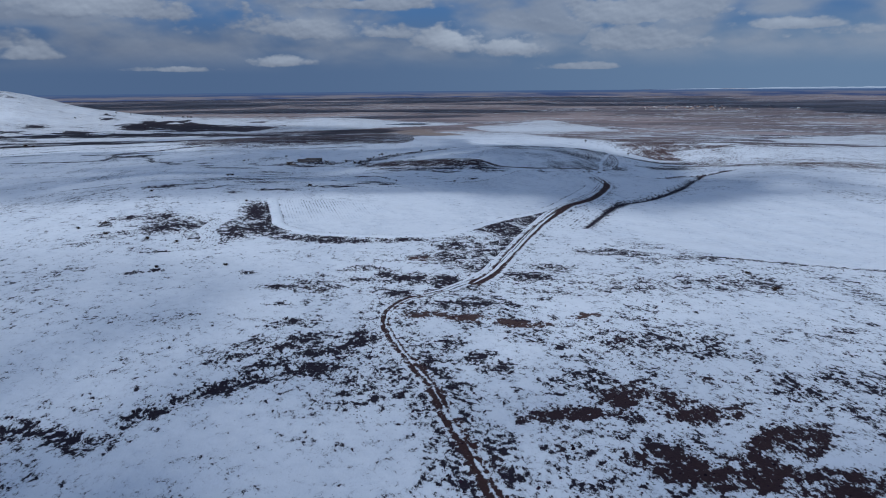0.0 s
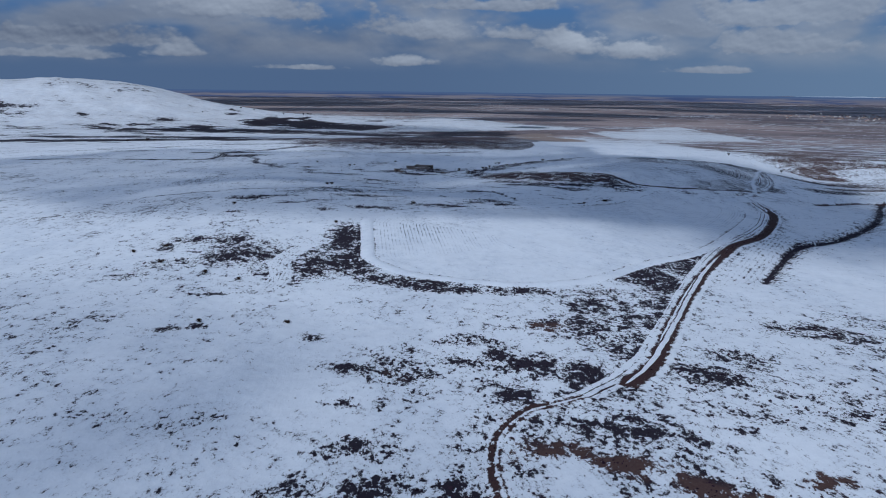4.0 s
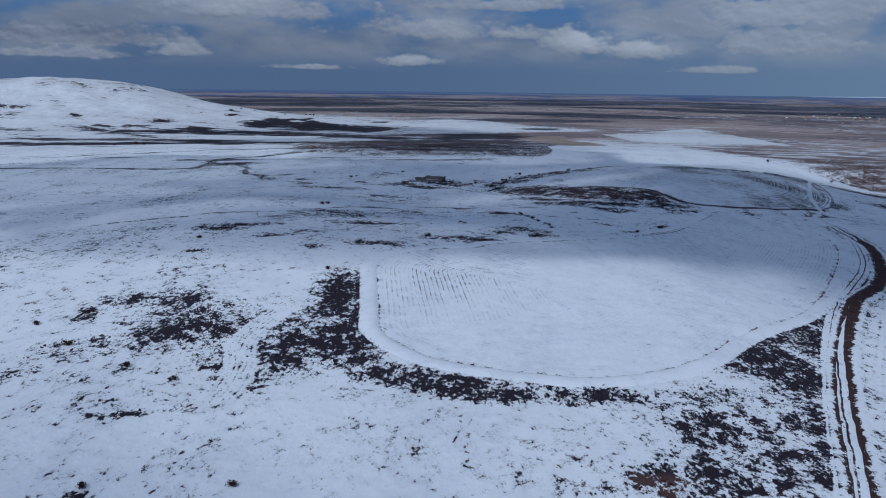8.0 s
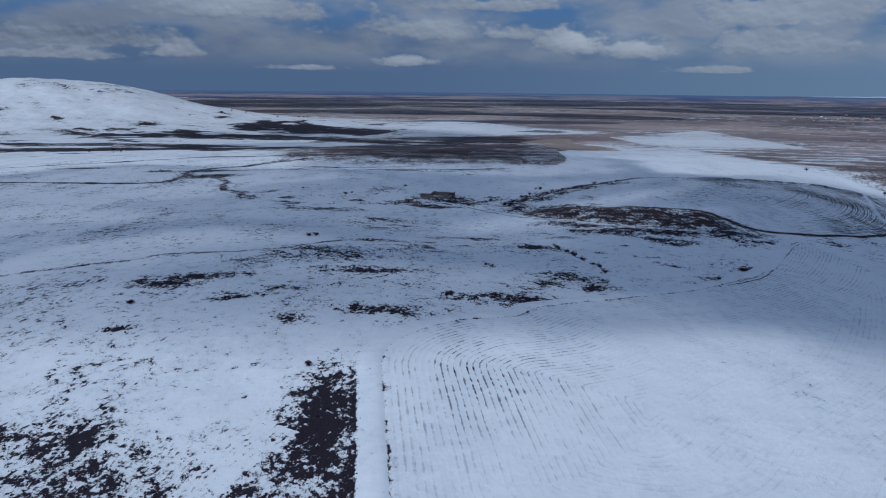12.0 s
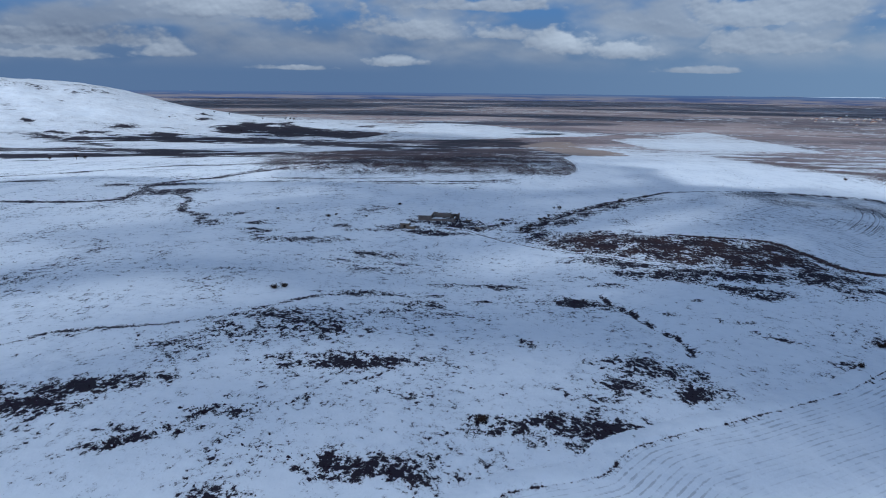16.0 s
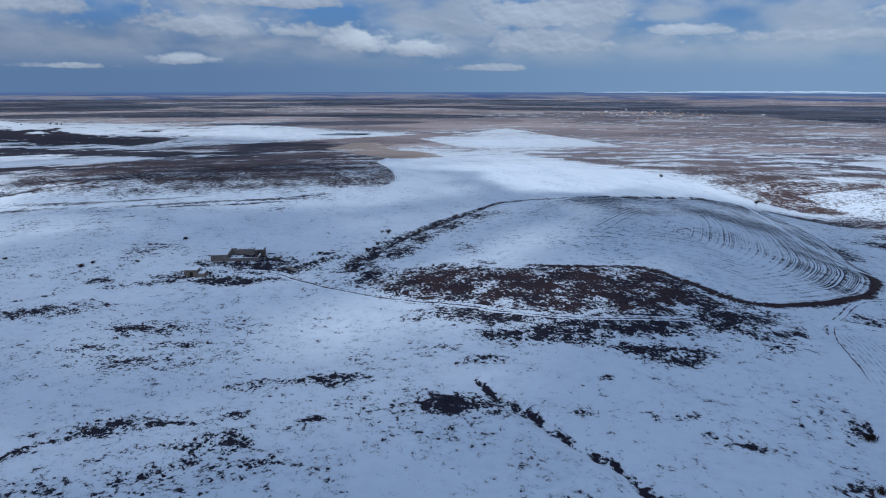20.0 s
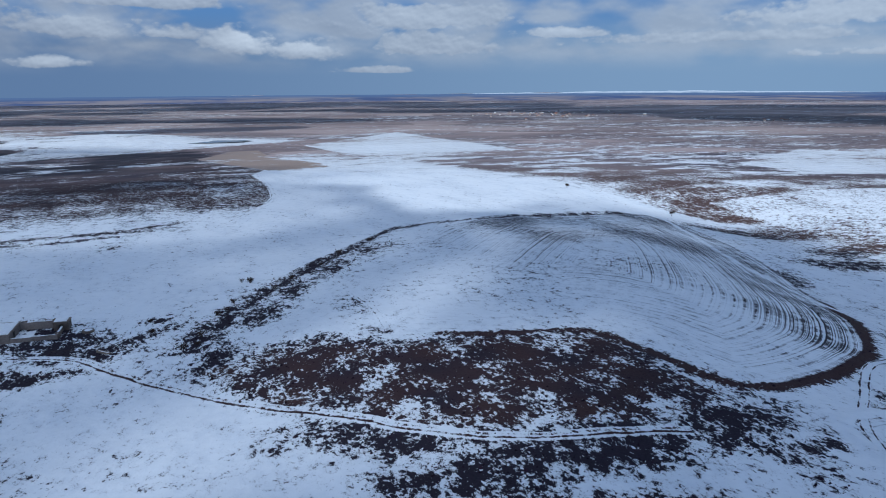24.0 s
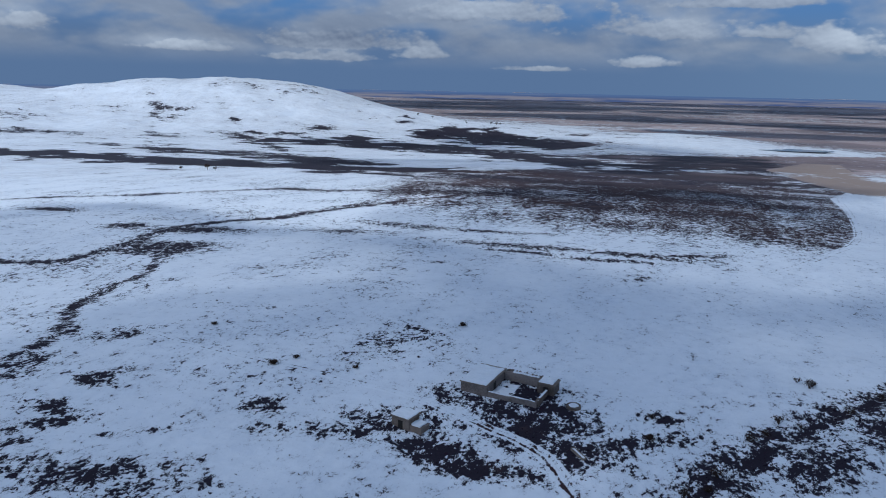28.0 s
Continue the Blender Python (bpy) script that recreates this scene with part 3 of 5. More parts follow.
SPRINKLE_SOUTH_A = [(44, 111, 4.8, 9.3, -14, 0.62), (65, 162, 5.3, 13.2, -16, 0.70), (46, 148, 9.7, 6.6, -12, 0.50), (87, 122, 14.7, 5.8, -25, 0.62), (88, 119, 7.3, 2.9, -26, 0.75), (3, 34, 2.7, 2.3, 0, 0.60), (9, 26, 3.4, 2.0, -4, 0.50), (29, 34, 3.8, 4.0, -16, 0.50),
                    (22, 49, 4.2, 4.0, -11, 0.50), (26, 39, 3.9, 4.3, -14, 0.48), (43, 41, 2.1, 2.4, -23, 0.60), (40, 25, 4.5, 4.7, -25, 0.55), (56, 41, 2.2, 3.2, -29, 0.56), (52, 77, 8.1, 4.1, -20, 0.48), (-48, 170, 17.2, 15.4, 13, 0.50)]
SPRINKLE_TRACK = [(-12, 94, 5.5, 2.7, 9, 0.58), (-4, 97, 4.7, 2.4, 4, 0.62), (8, 98, 5.7, 3.2, -4, 0.58), (15, 104, 2.5, 3.1, -8, 0.66), (27, 121, 3.3, 4.1, -13, 0.78), (28, 94, 5.7, 6.0, -17, 0.70), (19, 97, 4.8, 3.2, -11, 0.64), (6, 109, 2.1, 2.4, -2, 0.62),
                  (38, 109, 2.7, 4.7, -20, 0.68), (40, 134, 7.8, 3.6, -17, 0.55), (46, 127, 2.5, 6.3, -20, 0.66), (19, 119, 9.0, 2.2, -9, 0.44), (-21, 108, 3.1, 2.0, 13, 0.56), (-44, 111, 1.7, 1.8, 24, 0.70), (-49, 109, 5.6, 1.8, 27, 0.44)]
SPRINKLE_TRACK_A = [(51, 94, 8.2, 5.5, -30, 0.68), (60, 104, 7.9, 5.6, -31, 0.50), (78, 123, 4.1, 3.9, -33, 0.60), (62, 99, 3.3, 4.3, -33, 0.64), (-46, 133, 10.4, 1.2, 21, 0.55), (-66, 156, 9.4, 5.7, 25, 0.42), (-71, 144, 7.4, 5.2, 28, 0.42), (-45, 172, 9.8, 7.4, 16, 0.56),
                    (-58, 184, 8.8, 9.0, 19, 0.50), (-34, 149, 5.7, 9.2, 14, 0.50), (64, 165, 4.9, 11.2, -21, 0.72), (52, 165, 4.8, 4.3, -18, 0.55), (2, 151, 8.4, 2.2, -0, 0.60), (29, 146, 5.0, 2.1, -11, 0.60)]
SPRINKLE_FIELD = [(-50, 171, 12.3, 8.7, 23, 0.56), (-22, 197, 5.1, 11.4, 8, 0.58), (-19, 180, 4.5, 11.3, 7, 0.68), (-16, 158, 3.8, 4.0, 7, 0.70), (-28, 164, 6.0, 9.2, 13, 0.60), (-30, 157, 3.8, 6.3, 16, 0.58), (-6, 152, 5.4, 2.8, 1, 0.62), (4, 150, 3.5, 2.1, -6, 0.62),
                  (19, 151, 2.7, 1.5, -16, 0.66), (61, 169, 4.8, 12.1, -33, 0.70), (-73, 174, 3.0, 5.0, 33, 0.60), (-45, 145, 1.3, 1.9, 27, 0.80), (-65, 161, 2.2, 1.1, 33, 0.60), (-37, 232, 4.0, 2.5, 11, 0.56), (-69, 225, 3.5, 1.9, 22, 0.66)]
SPRINKLE_FIELD_A = [(-18, 240, 6.6, 3.9, 4, 0.52), (9, 249, 8.6, 4.2, -4, 0.56), (-49, 248, 8.8, 3.0, 14, 0.50), (-73, 261, 9.6, 4.5, 19, 0.50)]
SPRINKLE_RIDGE = [(-23, 278, 9.3, 4.4, 5, 0.58), (-41, 274, 2.0, 3.4, 15, 0.50), (-59, 265, 4.0, 2.9, 27, 0.52), (-44, 255, 5.3, 3.0, 21, 0.52), (-6, 254, 1.7, 2.0, -6, 0.66), (-1, 252, 2.5, 2.2, -10, 0.60), (9, 252, 5.1, 2.6, -17, 0.68), (28, 282, 5.7, 4.0, -22, 0.50),
                  (30, 267, 4.1, 3.8, -26, 0.58), (20, 270, 5.1, 7.0, -20, 0.50), (7, 293, 4.7, 2.4, -10, 0.50), (22, 328, 6.0, 4.7, -14, 0.60), (68, 284, 3.2, 1.9, -37, 0.72), (82, 300, 2.1, 1.9, -38, 0.80), (-55, 298, 5.0, 7.3, 19, 0.50)]
SPRINKLE_RIDGE_A = [(-47, 309, 8.0, 6.4, 14, 0.54), (-29, 334, 9.1, 3.9, 5, 0.56), (-16, 324, 7.2, 3.5, 1, 0.48), (-9, 315, 5.4, 1.6, -2, 0.50), (-31, 371, 5.6, 3.5, 5, 0.55), (-43, 380, 9.7, 3.1, 8, 0.45), (-15, 262, 1.3, 1.5, 1, 0.55), (-8, 348, 9.9, 2.8, -2, 0.46),
                    (72, 333, 6.8, 3.7, -29, 0.50), (56, 311, 7.4, 2.8, -28, 0.42), (60, 352, 9.1, 4.2, -23, 0.58)]
SPRINKLE_KNOLL = [(25, 329, 5.1, 3.9, -19, 0.64), (5, 348, 6.9, 3.7, -6, 0.56), (-1, 349, 4.6, 2.1, -3, 0.56), (-12, 335, 2.6, 1.3, 3, 0.60), (1, 329, 3.9, 1.6, -5, 0.58), (-7, 351, 4.6, 1.6, 0, 0.50), (44, 361, 6.6, 2.9, -22, 0.60), (56, 351, 7.7, 3.5, -29, 0.66),
                  (68, 340, 10.2, 3.4, -36, 0.60), (69, 333, 3.7, 1.9, -38, 0.62), (94, 346, 8.7, 5.2, -43, 0.56), (98, 341, 5.8, 4.3, -45, 0.56), (83, 299, 2.4, 2.3, -55, 0.85), (54, 329, 1.3, 1.6, -33, 0.66), (43, 317, 3.0, 2.9, -32, 0.50)]
SPRINKLE_KNOLL_A = [(59, 301, 4.9, 3.2, -46, 0.48), (36, 347, 7.2, 2.9, -21, 0.44), (-23, 381, 8.6, 4.0, 7, 0.50), (31, 358, 5.1, 1.9, -17, 0.50), (79, 356, 10.0, 6.0, -36, 0.64), (96, 332, 1.4, 2.0, -47, 0.60)]
SPRINKLE_PEN = [(-74, 421, 7.4, 2.4, 48, 0.50), (-60, 425, 7.1, 1.4, 42, 0.45), (-110, 458, 3.4, 6.7, 47, 0.68), (-95, 459, 8.0, 5.0, 43, 0.56), (-82, 438, 5.5, 3.1, 45, 0.60), (-100, 438, 6.0, 9.0, 50, 0.48), (-75, 413, 3.6, 1.7, 51, 0.50), (-49, 442, 3.1, 1.8, 33, 0.60),
                (-41, 435, 4.6, 2.6, 31, 0.48), (-148, 541, 14.7, 11.3, 39, 0.66), (-161, 539, 7.6, 11.9, 42, 0.80), (-33, 489, 3.1, 1.4, 19, 0.62), (20, 463, 3.8, 3.0, -1, 0.62), (14, 451, 4.6, 2.5, 2, 0.60)]
# thin snow on the far white hill
PATCHES_HILL = [(-800, 1525, 45, 22, 10, .52), (-735, 1532, 60, 26, 15, .52), (-675, 1550, 60, 22, 25, .6), (-818, 1403, 50, 18, 20, .55), (-800, 1345, 30, 26, 0, .5), (-708, 1227, 45, 30, 0, .5),
                (-606, 1280, 60, 20, -20, .56), (-541, 1237, 45, 18, -20, .62), (-861, 1179, 70, 30, 0, .48), (-930, 1173, 70, 50, 0, .54), (-1047, 1267, 80, 40, 0, .55), (-698, 1094, 60, 18, -10, .58),
                (-445, 1279, 60, 20, 0, .7), (-365, 1219, 70, 22, -10, .7), (-280, 1215, 60, 26, -20, .7), (-1200, 1150, 160, 60, 0, .5), (-480, 1060, 120, 26, -10, .56), (-330, 1010, 80, 26, -10, .5),
                (-30, 586, 18, 3, 0, .6), (0, 584, 20, 3, 8, .62), (28, 604, 16, 3, 20, .58), (-50, 630, 26, 4, 0, .6), (-262, 592, 12, 4, 10, .66), (-160, 575, 26, 8, 20, .6), (-120, 690, 40, 8, 20, .5)]


def patches(x, y, rows):
    out = np.zeros_like(x)
    for px, py, a, b, turn, much in rows:
        c, s = math.cos(radians(turn)), math.sin(radians(turn))
        u, v = (x - px) * c + (y - py) * s, (y - py) * c - (x - px) * s
        out = np.maximum(out, 1.19 * much * np.exp(-(((u / a) ** 2 + (v / b) ** 2) ** 1.0) * 0.62))
    return np.minimum(out, 0.70) * (1 + 0.15 * ripple(x, y, 7.0, 33) + 0.10 * ripple(x, y, 3.6, 34))


SMOOTH = {name: course(p, 3.0) for name, p in (("track", TRACK), ("ditch", DITCH), ("pen", PEN_TRACK), ("brook", BROOK), ("arm", ARM), ("gully", GULLY), ("scarp", SCARP),
                                                ("fore", FORE_GULLY), ("far", FAR_PATH), ("side", SIDE_PATH), ("bank", BANK), ("east", TRACK_EAST))}


def lie(x, y):
    """What covers the ground at each place: how bare of snow, how muddy, how dry and tan, plough lines, how far off."""
    r = np.hypot(x, y - 250)
    far = np.clip((r - 420) / 420, 0, 1)
    far = far * far * (3 - 2 * far)
    bare = 0.19 + 0.09 * ripple(x, y, 90, 5) + 0.08 * ripple(x, y, 31, 6) + 0.06 * ripple(x, y, 12, 24)
    mud, dry, lane, ploughed = np.zeros_like(x), np.zeros_like(x), np.zeros_like(x), np.zeros_like(x)
    close = r < 800
    cx, cy = x[close], y[close]
    d = {k: off_line(cx, cy, p) for k, p in SMOOTH.items()}
    bc, mc, dc = bare[close], mud[close], dry[close]
    # open heath of the foreground
    fore = np.clip((150 - cy) / 90, 0, 1) * np.clip((cx + 25) / 60, 0, 1)
    bc = bc + 0.13 * fore
    for rows in (PATCHES_SOUTH, PATCHES_HEATH, PATCHES_FIELD, PATCHES_DITCH, PATCHES_RIDGE, PATCHES_PEN, PATCHES_WEST, PATCHES_KNOLL,
                 SPRINKLE_SOUTH, SPRINKLE_SOUTH_A, SPRINKLE_TRACK, SPRINKLE_TRACK_A, SPRINKLE_FIELD, SPRINKLE_FIELD_A, SPRINKLE_RIDGE, SPRINKLE_RIDGE_A, SPRINKLE_KNOLL, SPRINKLE_KNOLL_A, SPRINKLE_PEN):
        bc = np.maximum(bc, patches(cx, cy, rows))
    dc = np.maximum(dc, patches(cx, cy, PATCHES_SOUTH[10:]))
    mc = np.maximum(mc, 0.9 * patches(cx, cy, PATCHES_SOUTH[:10]))
    bc = np.maximum(bc, (0.46 + 0.10 * ripple(cx, cy, 13, 18)) * near(d["fore"], 7.0))
    bc = np.maximum(bc, 0.95 * near(d["fore"], 1.1) * (cx < -36))
    bc = np.maximum(bc, 0.5 * near(d["track"], 9.0) * (cy < 140))
    bc = np.maximum(bc, 0.56 * near(d["ditch"], 6.0))
    bc = np.maximum(bc, 0.62 * near(d["scarp"], 1.6))
    slope_side = np.clip(1 - off_line(cx, cy, [(-60, 285), (-20, 318)]) / 26, 0, 1)
    bc = np.maximum(bc, 0.46 * slope_side)
    bc = np.maximum(bc, 0.9 * near(d["gully"], 0.95))
    bc = np.maximum(bc, 0.9 * near(d["brook"], 2.4))
    bc = np.maximum(bc, 0.54 * near(d["brook"], 6.0))
    bc = np.where(inside(cx, cy, EAST_SNOW), np.minimum(bc, 0.05), bc)
    bc = np.maximum(bc, 0.75 * near(off_line(cx, cy, EAST_LINE), 1.3))
    bc = np.maximum(bc, 1.0 * near(d["arm"], 4.0))
    bc = np.maximum(bc, (0.60 + 0.20 * ripple(cx, cy, 9, 19)) * near(d["bank"], 8.0))
    bc = np.maximum(bc, (0.80 + 0.12 * ripple(cx, cy, 9, 19)) * near(d["bank"], 2.0))
    bc = np.maximum(bc, 0.78 * near(d["far"], 4.0))
    bc = np.maximum(bc, 0.70 * near(d["side"], 3.0))
    bc = np.maximum(bc, (0.54 + 0.1 * ripple(cx, cy, 8, 23)) * near(off_line(cx, cy, [(70, 474), (81, 484), (98, 496), (133, 532), (155, 544)]), 1.6))
    mc = np.maximum(mc, near(d["arm"], 6.0))
    dark = inside(cx, cy, SLOPE)
    edge = off_line(cx, cy, SLOPE, True)
    bc = np.where(dark, np.maximum(bc, 0.55 + 0.18 * np.clip(edge / 9, 0, 1) + 0.16 * ripple(cx, cy, 12, 7)), np.maximum(bc, 0.54 * near(edge, 5.0)))
    mc = np.where(dark, np.maximum(mc, 0.55 + 0.35 * ripple(cx, cy, 14, 8)), mc)
    # the two ploughed fields
    for outline, bank, amount in ((FIELD, 3.4, 0.05), (KNOLL, 1.5, 0.20)):
        line = course(outline + outline[:1], 4.0)
        within, e = inside(cx, cy, line), off_line(cx, cy, line)
        lane[close] = np.where(within, e * (1.0 if outline is FIELD else 0.42), lane[close])
        if outline is FIELD:
            strength = (amount + 0.45 * near(np.hypot(cx + 4, cy - 212), 24) + 0.22 * np.clip((cy - 225) / 60, 0, 1)) * (1 - 0.7 * np.clip((e - 30) / 18, 0, 1))
            bc = np.where(within, 0.05, bc)
            bc = np.where(~within, bc * np.clip(e / bank, 0, 1) + 0.1 * (1 - np.clip(e / bank, 0, 1)), bc)
        else:
            strength = 0.04 + 0.98 * near(e, 36) * np.clip((cx - 115) / 40, 0, 1) + 0.05 * ripple(cx, cy, 60, 9)
            bc = np.where(within, 0.20 + (0.16 + 0.20 * np.clip((cy - 420) / 60, 0, 1)) * np.clip((cx - 95) / 60, 0, 1) * (0.6 + 0.4 * ripple(cx, cy, 55, 10)), bc)
            rim = near(e, 1.7 + 0.5 * ripple(cx, cy, 30, 31) + 0.8 * np.clip((cx - 105) / 30, 0, 1)) * ((cy < 410) & (cx > 70))
            bc, mc = np.maximum(bc, 0.95 * rim), np.maximum(mc, rim)
        ploughed[close] = np.where(within, np.clip(strength, 0, 1), ploughed[close])
    smooth_field = inside(cx, cy, FAR_FIELD)
    bc = np.where(smooth_field & (cy > 480), np.minimum(bc, 0.12 + 0.5 * near(d["bank"], 3.2)), bc)
    bare[close], mud[close], dry[close] = bc, mc, dc
    # the country beyond: heath on the near rise, tan plain, snow fields, white hill
    plain_land = np.clip((r - 560) / 420, 0, 1)
    east = np.clip((x - 262) / 60, 0, 1) * np.clip((r - 300) / 70, 0, 1)
    west = np.clip((-x - 60) / 140, 0, 1) * np.clip((2050 - y) / 250, 0, 1)
    bare = np.maximum(bare, (1 - west) * (0.63 + 0.08 * np.clip((r - 1200) / 900, 0, 1) + 0.09 * ripple(0.4 * x, y, 420, 20)) * plain_land)
    bare = np.maximum(bare, (0.59 + 0.17 * ripple(0.6 * x, y, 70, 27) + 0.10 * ripple(0.7 * x, y, 31, 43)) * east)
    dry = np.maximum(dry, np.clip(np.maximum(plain_land, east) - 0.1, 0, 1))
    bare = bare + west * (0.03 + 0.05 * ripple(x, y, 70, 11) + 0.04 * ripple(x, y, 25, 25))
    hill = np.zeros_like(x)
    for hx, hy, a, b, up in HILLS[:5]:
        hill += up * np.exp(-(((x - hx) / a) ** 2) - ((y - hy) / b) ** 2)
    hill = np.clip((hill - 3) / 12, 0, 1)
    bare = bare * (1 - hill) + hill * (0.20 + 0.08 * ripple(x, y, 120, 12) + 0.05 * ripple(x, y, 37, 13))
    dry = dry * (1 - np.maximum(west, hill))
    bare = np.maximum(bare, patches(x, y, PATCHES_HILL) * (1 - 0.22 * hill) + hill * 0.05 * ripple(x, y, 26, 22))
    e = off_line(x, y, HEATH, True)
    heath = np.where(inside(x, y, HEATH), 1.0, near(e, 45))
    bare = np.maximum(bare, heath * (0.57 + 0.13 * np.clip(e / 40, 0, 1) + 0.09 * ripple(0.6 * x, y + 0.2 * x, 60, 14) + 0.06 * ripple(0.5 * x, y, 26, 21)))
    dry = dry * (1 - heath) + 0.46 * heath * np.clip(0.6 + 0.6 * ripple(0.5 * x, y, 110, 32), 0, 1)
    mud = np.maximum(mud, heath * np.clip(0.55 + 0.5 * ripple(0.5 * x, y, 80, 26), 0, 1))
    for line, width, much in (FOOT, FOOT_WEST, VALLEY, VALLEY_EAST, FOOT_UPPER, LINE_SOUTH, HILL_GULLY, HILL_RILL, HILL_PATH, HILL_CREST, WEST_LINE):
        e = off_line(x, y, line)
        e = np.abs(e * (1 + 0.45 * ripple(x, y, 95, 40)) + width * (0.42 * ripple(0.7 * x, y, 48, 41) + 0.25 * ripple(x, 1.4 * y, 26, 42)) * (width > 10))
        bare = np.maximum(bare, much * (0.86 + 0.2 * ripple(0.5 * x, y, 45, 28)) * near(e, width))
        dry = dry * (1 - near(e, width))
    far_snow = inside(x, y, FAR_FIELD)
    bare = np.where(far_snow, np.minimum(bare, 0.12), bare)
    for outline in SNOW_FIELDS:
        within = inside(x, y, outline)
        bare = np.where(within, np.minimum(bare, 0.40 - 0.12 * np.clip(off_line(x, y, outline, True) / 60, 0, 1)), bare)
    e = off_line(x, y, GRASS, True)
    within = inside(x, y, GRASS)
    bare = np.where(within, np.maximum(bare, 0.54 + 0.22 * np.clip(e / 25, 0, 1) + 0.10 * ripple(0.6 * x, y, 40, 44)), bare)
    dry = np.where(within, 1.6, dry)
    # texture distances stretched so the shortened plain looks deep from the camera
    far_stretch = np.where(r > 900, r + ((np.maximum(r, 900) - 900) / 3700) ** 2.4 * 24000, r) / np.maximum(r, 1)
    return dict(bare=bare, mud=mud, dry=dry, lane=lane, ploughed=ploughed, far=far), np.stack([x * far_stretch, (y - 250) * far_stretch, 0 * x], -1)


def carve(x, y, z):
    """Sunken ways and water courses cut into the ground, and the lip of the upper field."""
    close = np.hypot(x, y - 250) < 600
    cx, cy = x[close], y[close]
    cut = np.zeros_like(cx)
    for key, width, deep in (("gully", 1.8, 0.9), ("brook", 3.0, 1.4), ("arm", 4.0, 2.0), ("fore", 2.0, 0.5), ("bank", 2.0, 0.5)):
        cut = np.maximum(cut, deep * near(off_line(cx, cy, SMOOTH[key]), width))
    z[close] -= cut
    return z


def sheet(name, x, y, z, faces, label, category):
    me = bpy.data.meshes.new(name)
    me.from_pydata(np.stack([x, y, z], -1).tolist(), [], faces)
    values, plan = lie(x, y)
    for key, v in values.items():
        me.attributes.new(key, "FLOAT", "POINT").data.foreach_set("value", v.astype(np.float32))
    me.attributes.new("plan", "FLOAT_VECTOR", "POINT").data.foreach_set("vector", plan.astype(np.float32).ravel())
    me.polygons.foreach_set("use_smooth", np.ones(len(me.polygons), bool))
    me.materials.append(GROUND)
    return tagged(new(name, me), label, category, kind="structure")


def spread(start, *stages):
    """Steps from start: each stage gives how far it goes and the step it grows to."""
    out, s = [start], 1.4
    for end, longest in stages:
        while out[-1] < end:
            s = min(s * 1.05, longest) if s < longest else max(s / 1.05, longest)
            out.append(out[-1] + s)
    return np.array(out)


west_side, east_side = -spread(115, (1150, 8.5), (4700, 150))[1:][::-1], spread(285, (700, 12), (4700, 150))[1:]
xs = np.concatenate([west_side, np.arange(-115, 285.1, 1.4), east_side])
ys = np.concatenate([-spread(24, (4500, 150))[1:][::-1], np.arange(-24, 600.1, 1.4), spread(600, (1700, 8.5), (4950, 150))[1:]])
gx, gy = np.meshgrid(xs, ys)
nx = len(xs)
gx, gy = gx.ravel(), gy.ravel()
keep = (np.hypot(gx, gy - 250) < 4700).reshape(len(ys), nx)
whole = keep[:-1, :-1] & keep[1:, :-1] & keep[:-1, 1:] & keep[1:, 1:]
j, i = np.nonzero(whole)
first = j * nx + i
quads = np.stack([first, first + 1, first + nx + 1, first + nx], -1)
used = np.unique(quads)
order = np.full(len(gx), -1)
order[used] = np.arange(len(used))
gx, gy = gx[used], gy[used]
sheet("ground", gx, gy, carve(gx, gy, height(gx, gy)), order[quads].tolist(), "wind-blown snow over dark heath, reaching the brown plain", "ground")


# glowing strips with haze painted in: the distance behind the plain, and a pale range on the horizon
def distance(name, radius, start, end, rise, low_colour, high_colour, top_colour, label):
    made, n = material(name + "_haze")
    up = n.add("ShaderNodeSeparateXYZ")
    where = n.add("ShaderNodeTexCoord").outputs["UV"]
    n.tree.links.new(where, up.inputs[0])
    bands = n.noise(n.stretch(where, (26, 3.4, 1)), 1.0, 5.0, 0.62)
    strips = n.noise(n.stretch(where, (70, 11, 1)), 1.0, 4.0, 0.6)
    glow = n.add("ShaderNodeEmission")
    # dark bands put cloud shadow and blue haze into the glowing colour
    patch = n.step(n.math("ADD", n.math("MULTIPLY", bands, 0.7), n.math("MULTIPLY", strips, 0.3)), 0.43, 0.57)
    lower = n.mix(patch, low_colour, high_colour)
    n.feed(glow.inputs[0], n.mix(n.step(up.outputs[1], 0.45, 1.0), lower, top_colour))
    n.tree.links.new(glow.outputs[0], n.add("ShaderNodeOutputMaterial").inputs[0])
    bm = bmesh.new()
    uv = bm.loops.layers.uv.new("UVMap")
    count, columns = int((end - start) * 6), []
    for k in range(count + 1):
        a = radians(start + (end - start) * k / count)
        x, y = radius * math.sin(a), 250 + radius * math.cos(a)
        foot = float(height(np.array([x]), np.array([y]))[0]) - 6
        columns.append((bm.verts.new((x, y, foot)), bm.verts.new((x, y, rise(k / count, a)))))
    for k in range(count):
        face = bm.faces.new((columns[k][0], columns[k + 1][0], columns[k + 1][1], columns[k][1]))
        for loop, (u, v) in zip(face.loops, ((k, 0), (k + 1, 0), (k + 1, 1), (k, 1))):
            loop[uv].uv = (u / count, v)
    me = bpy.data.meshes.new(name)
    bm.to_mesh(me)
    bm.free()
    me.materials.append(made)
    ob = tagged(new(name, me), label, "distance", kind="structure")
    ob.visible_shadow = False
    return ob


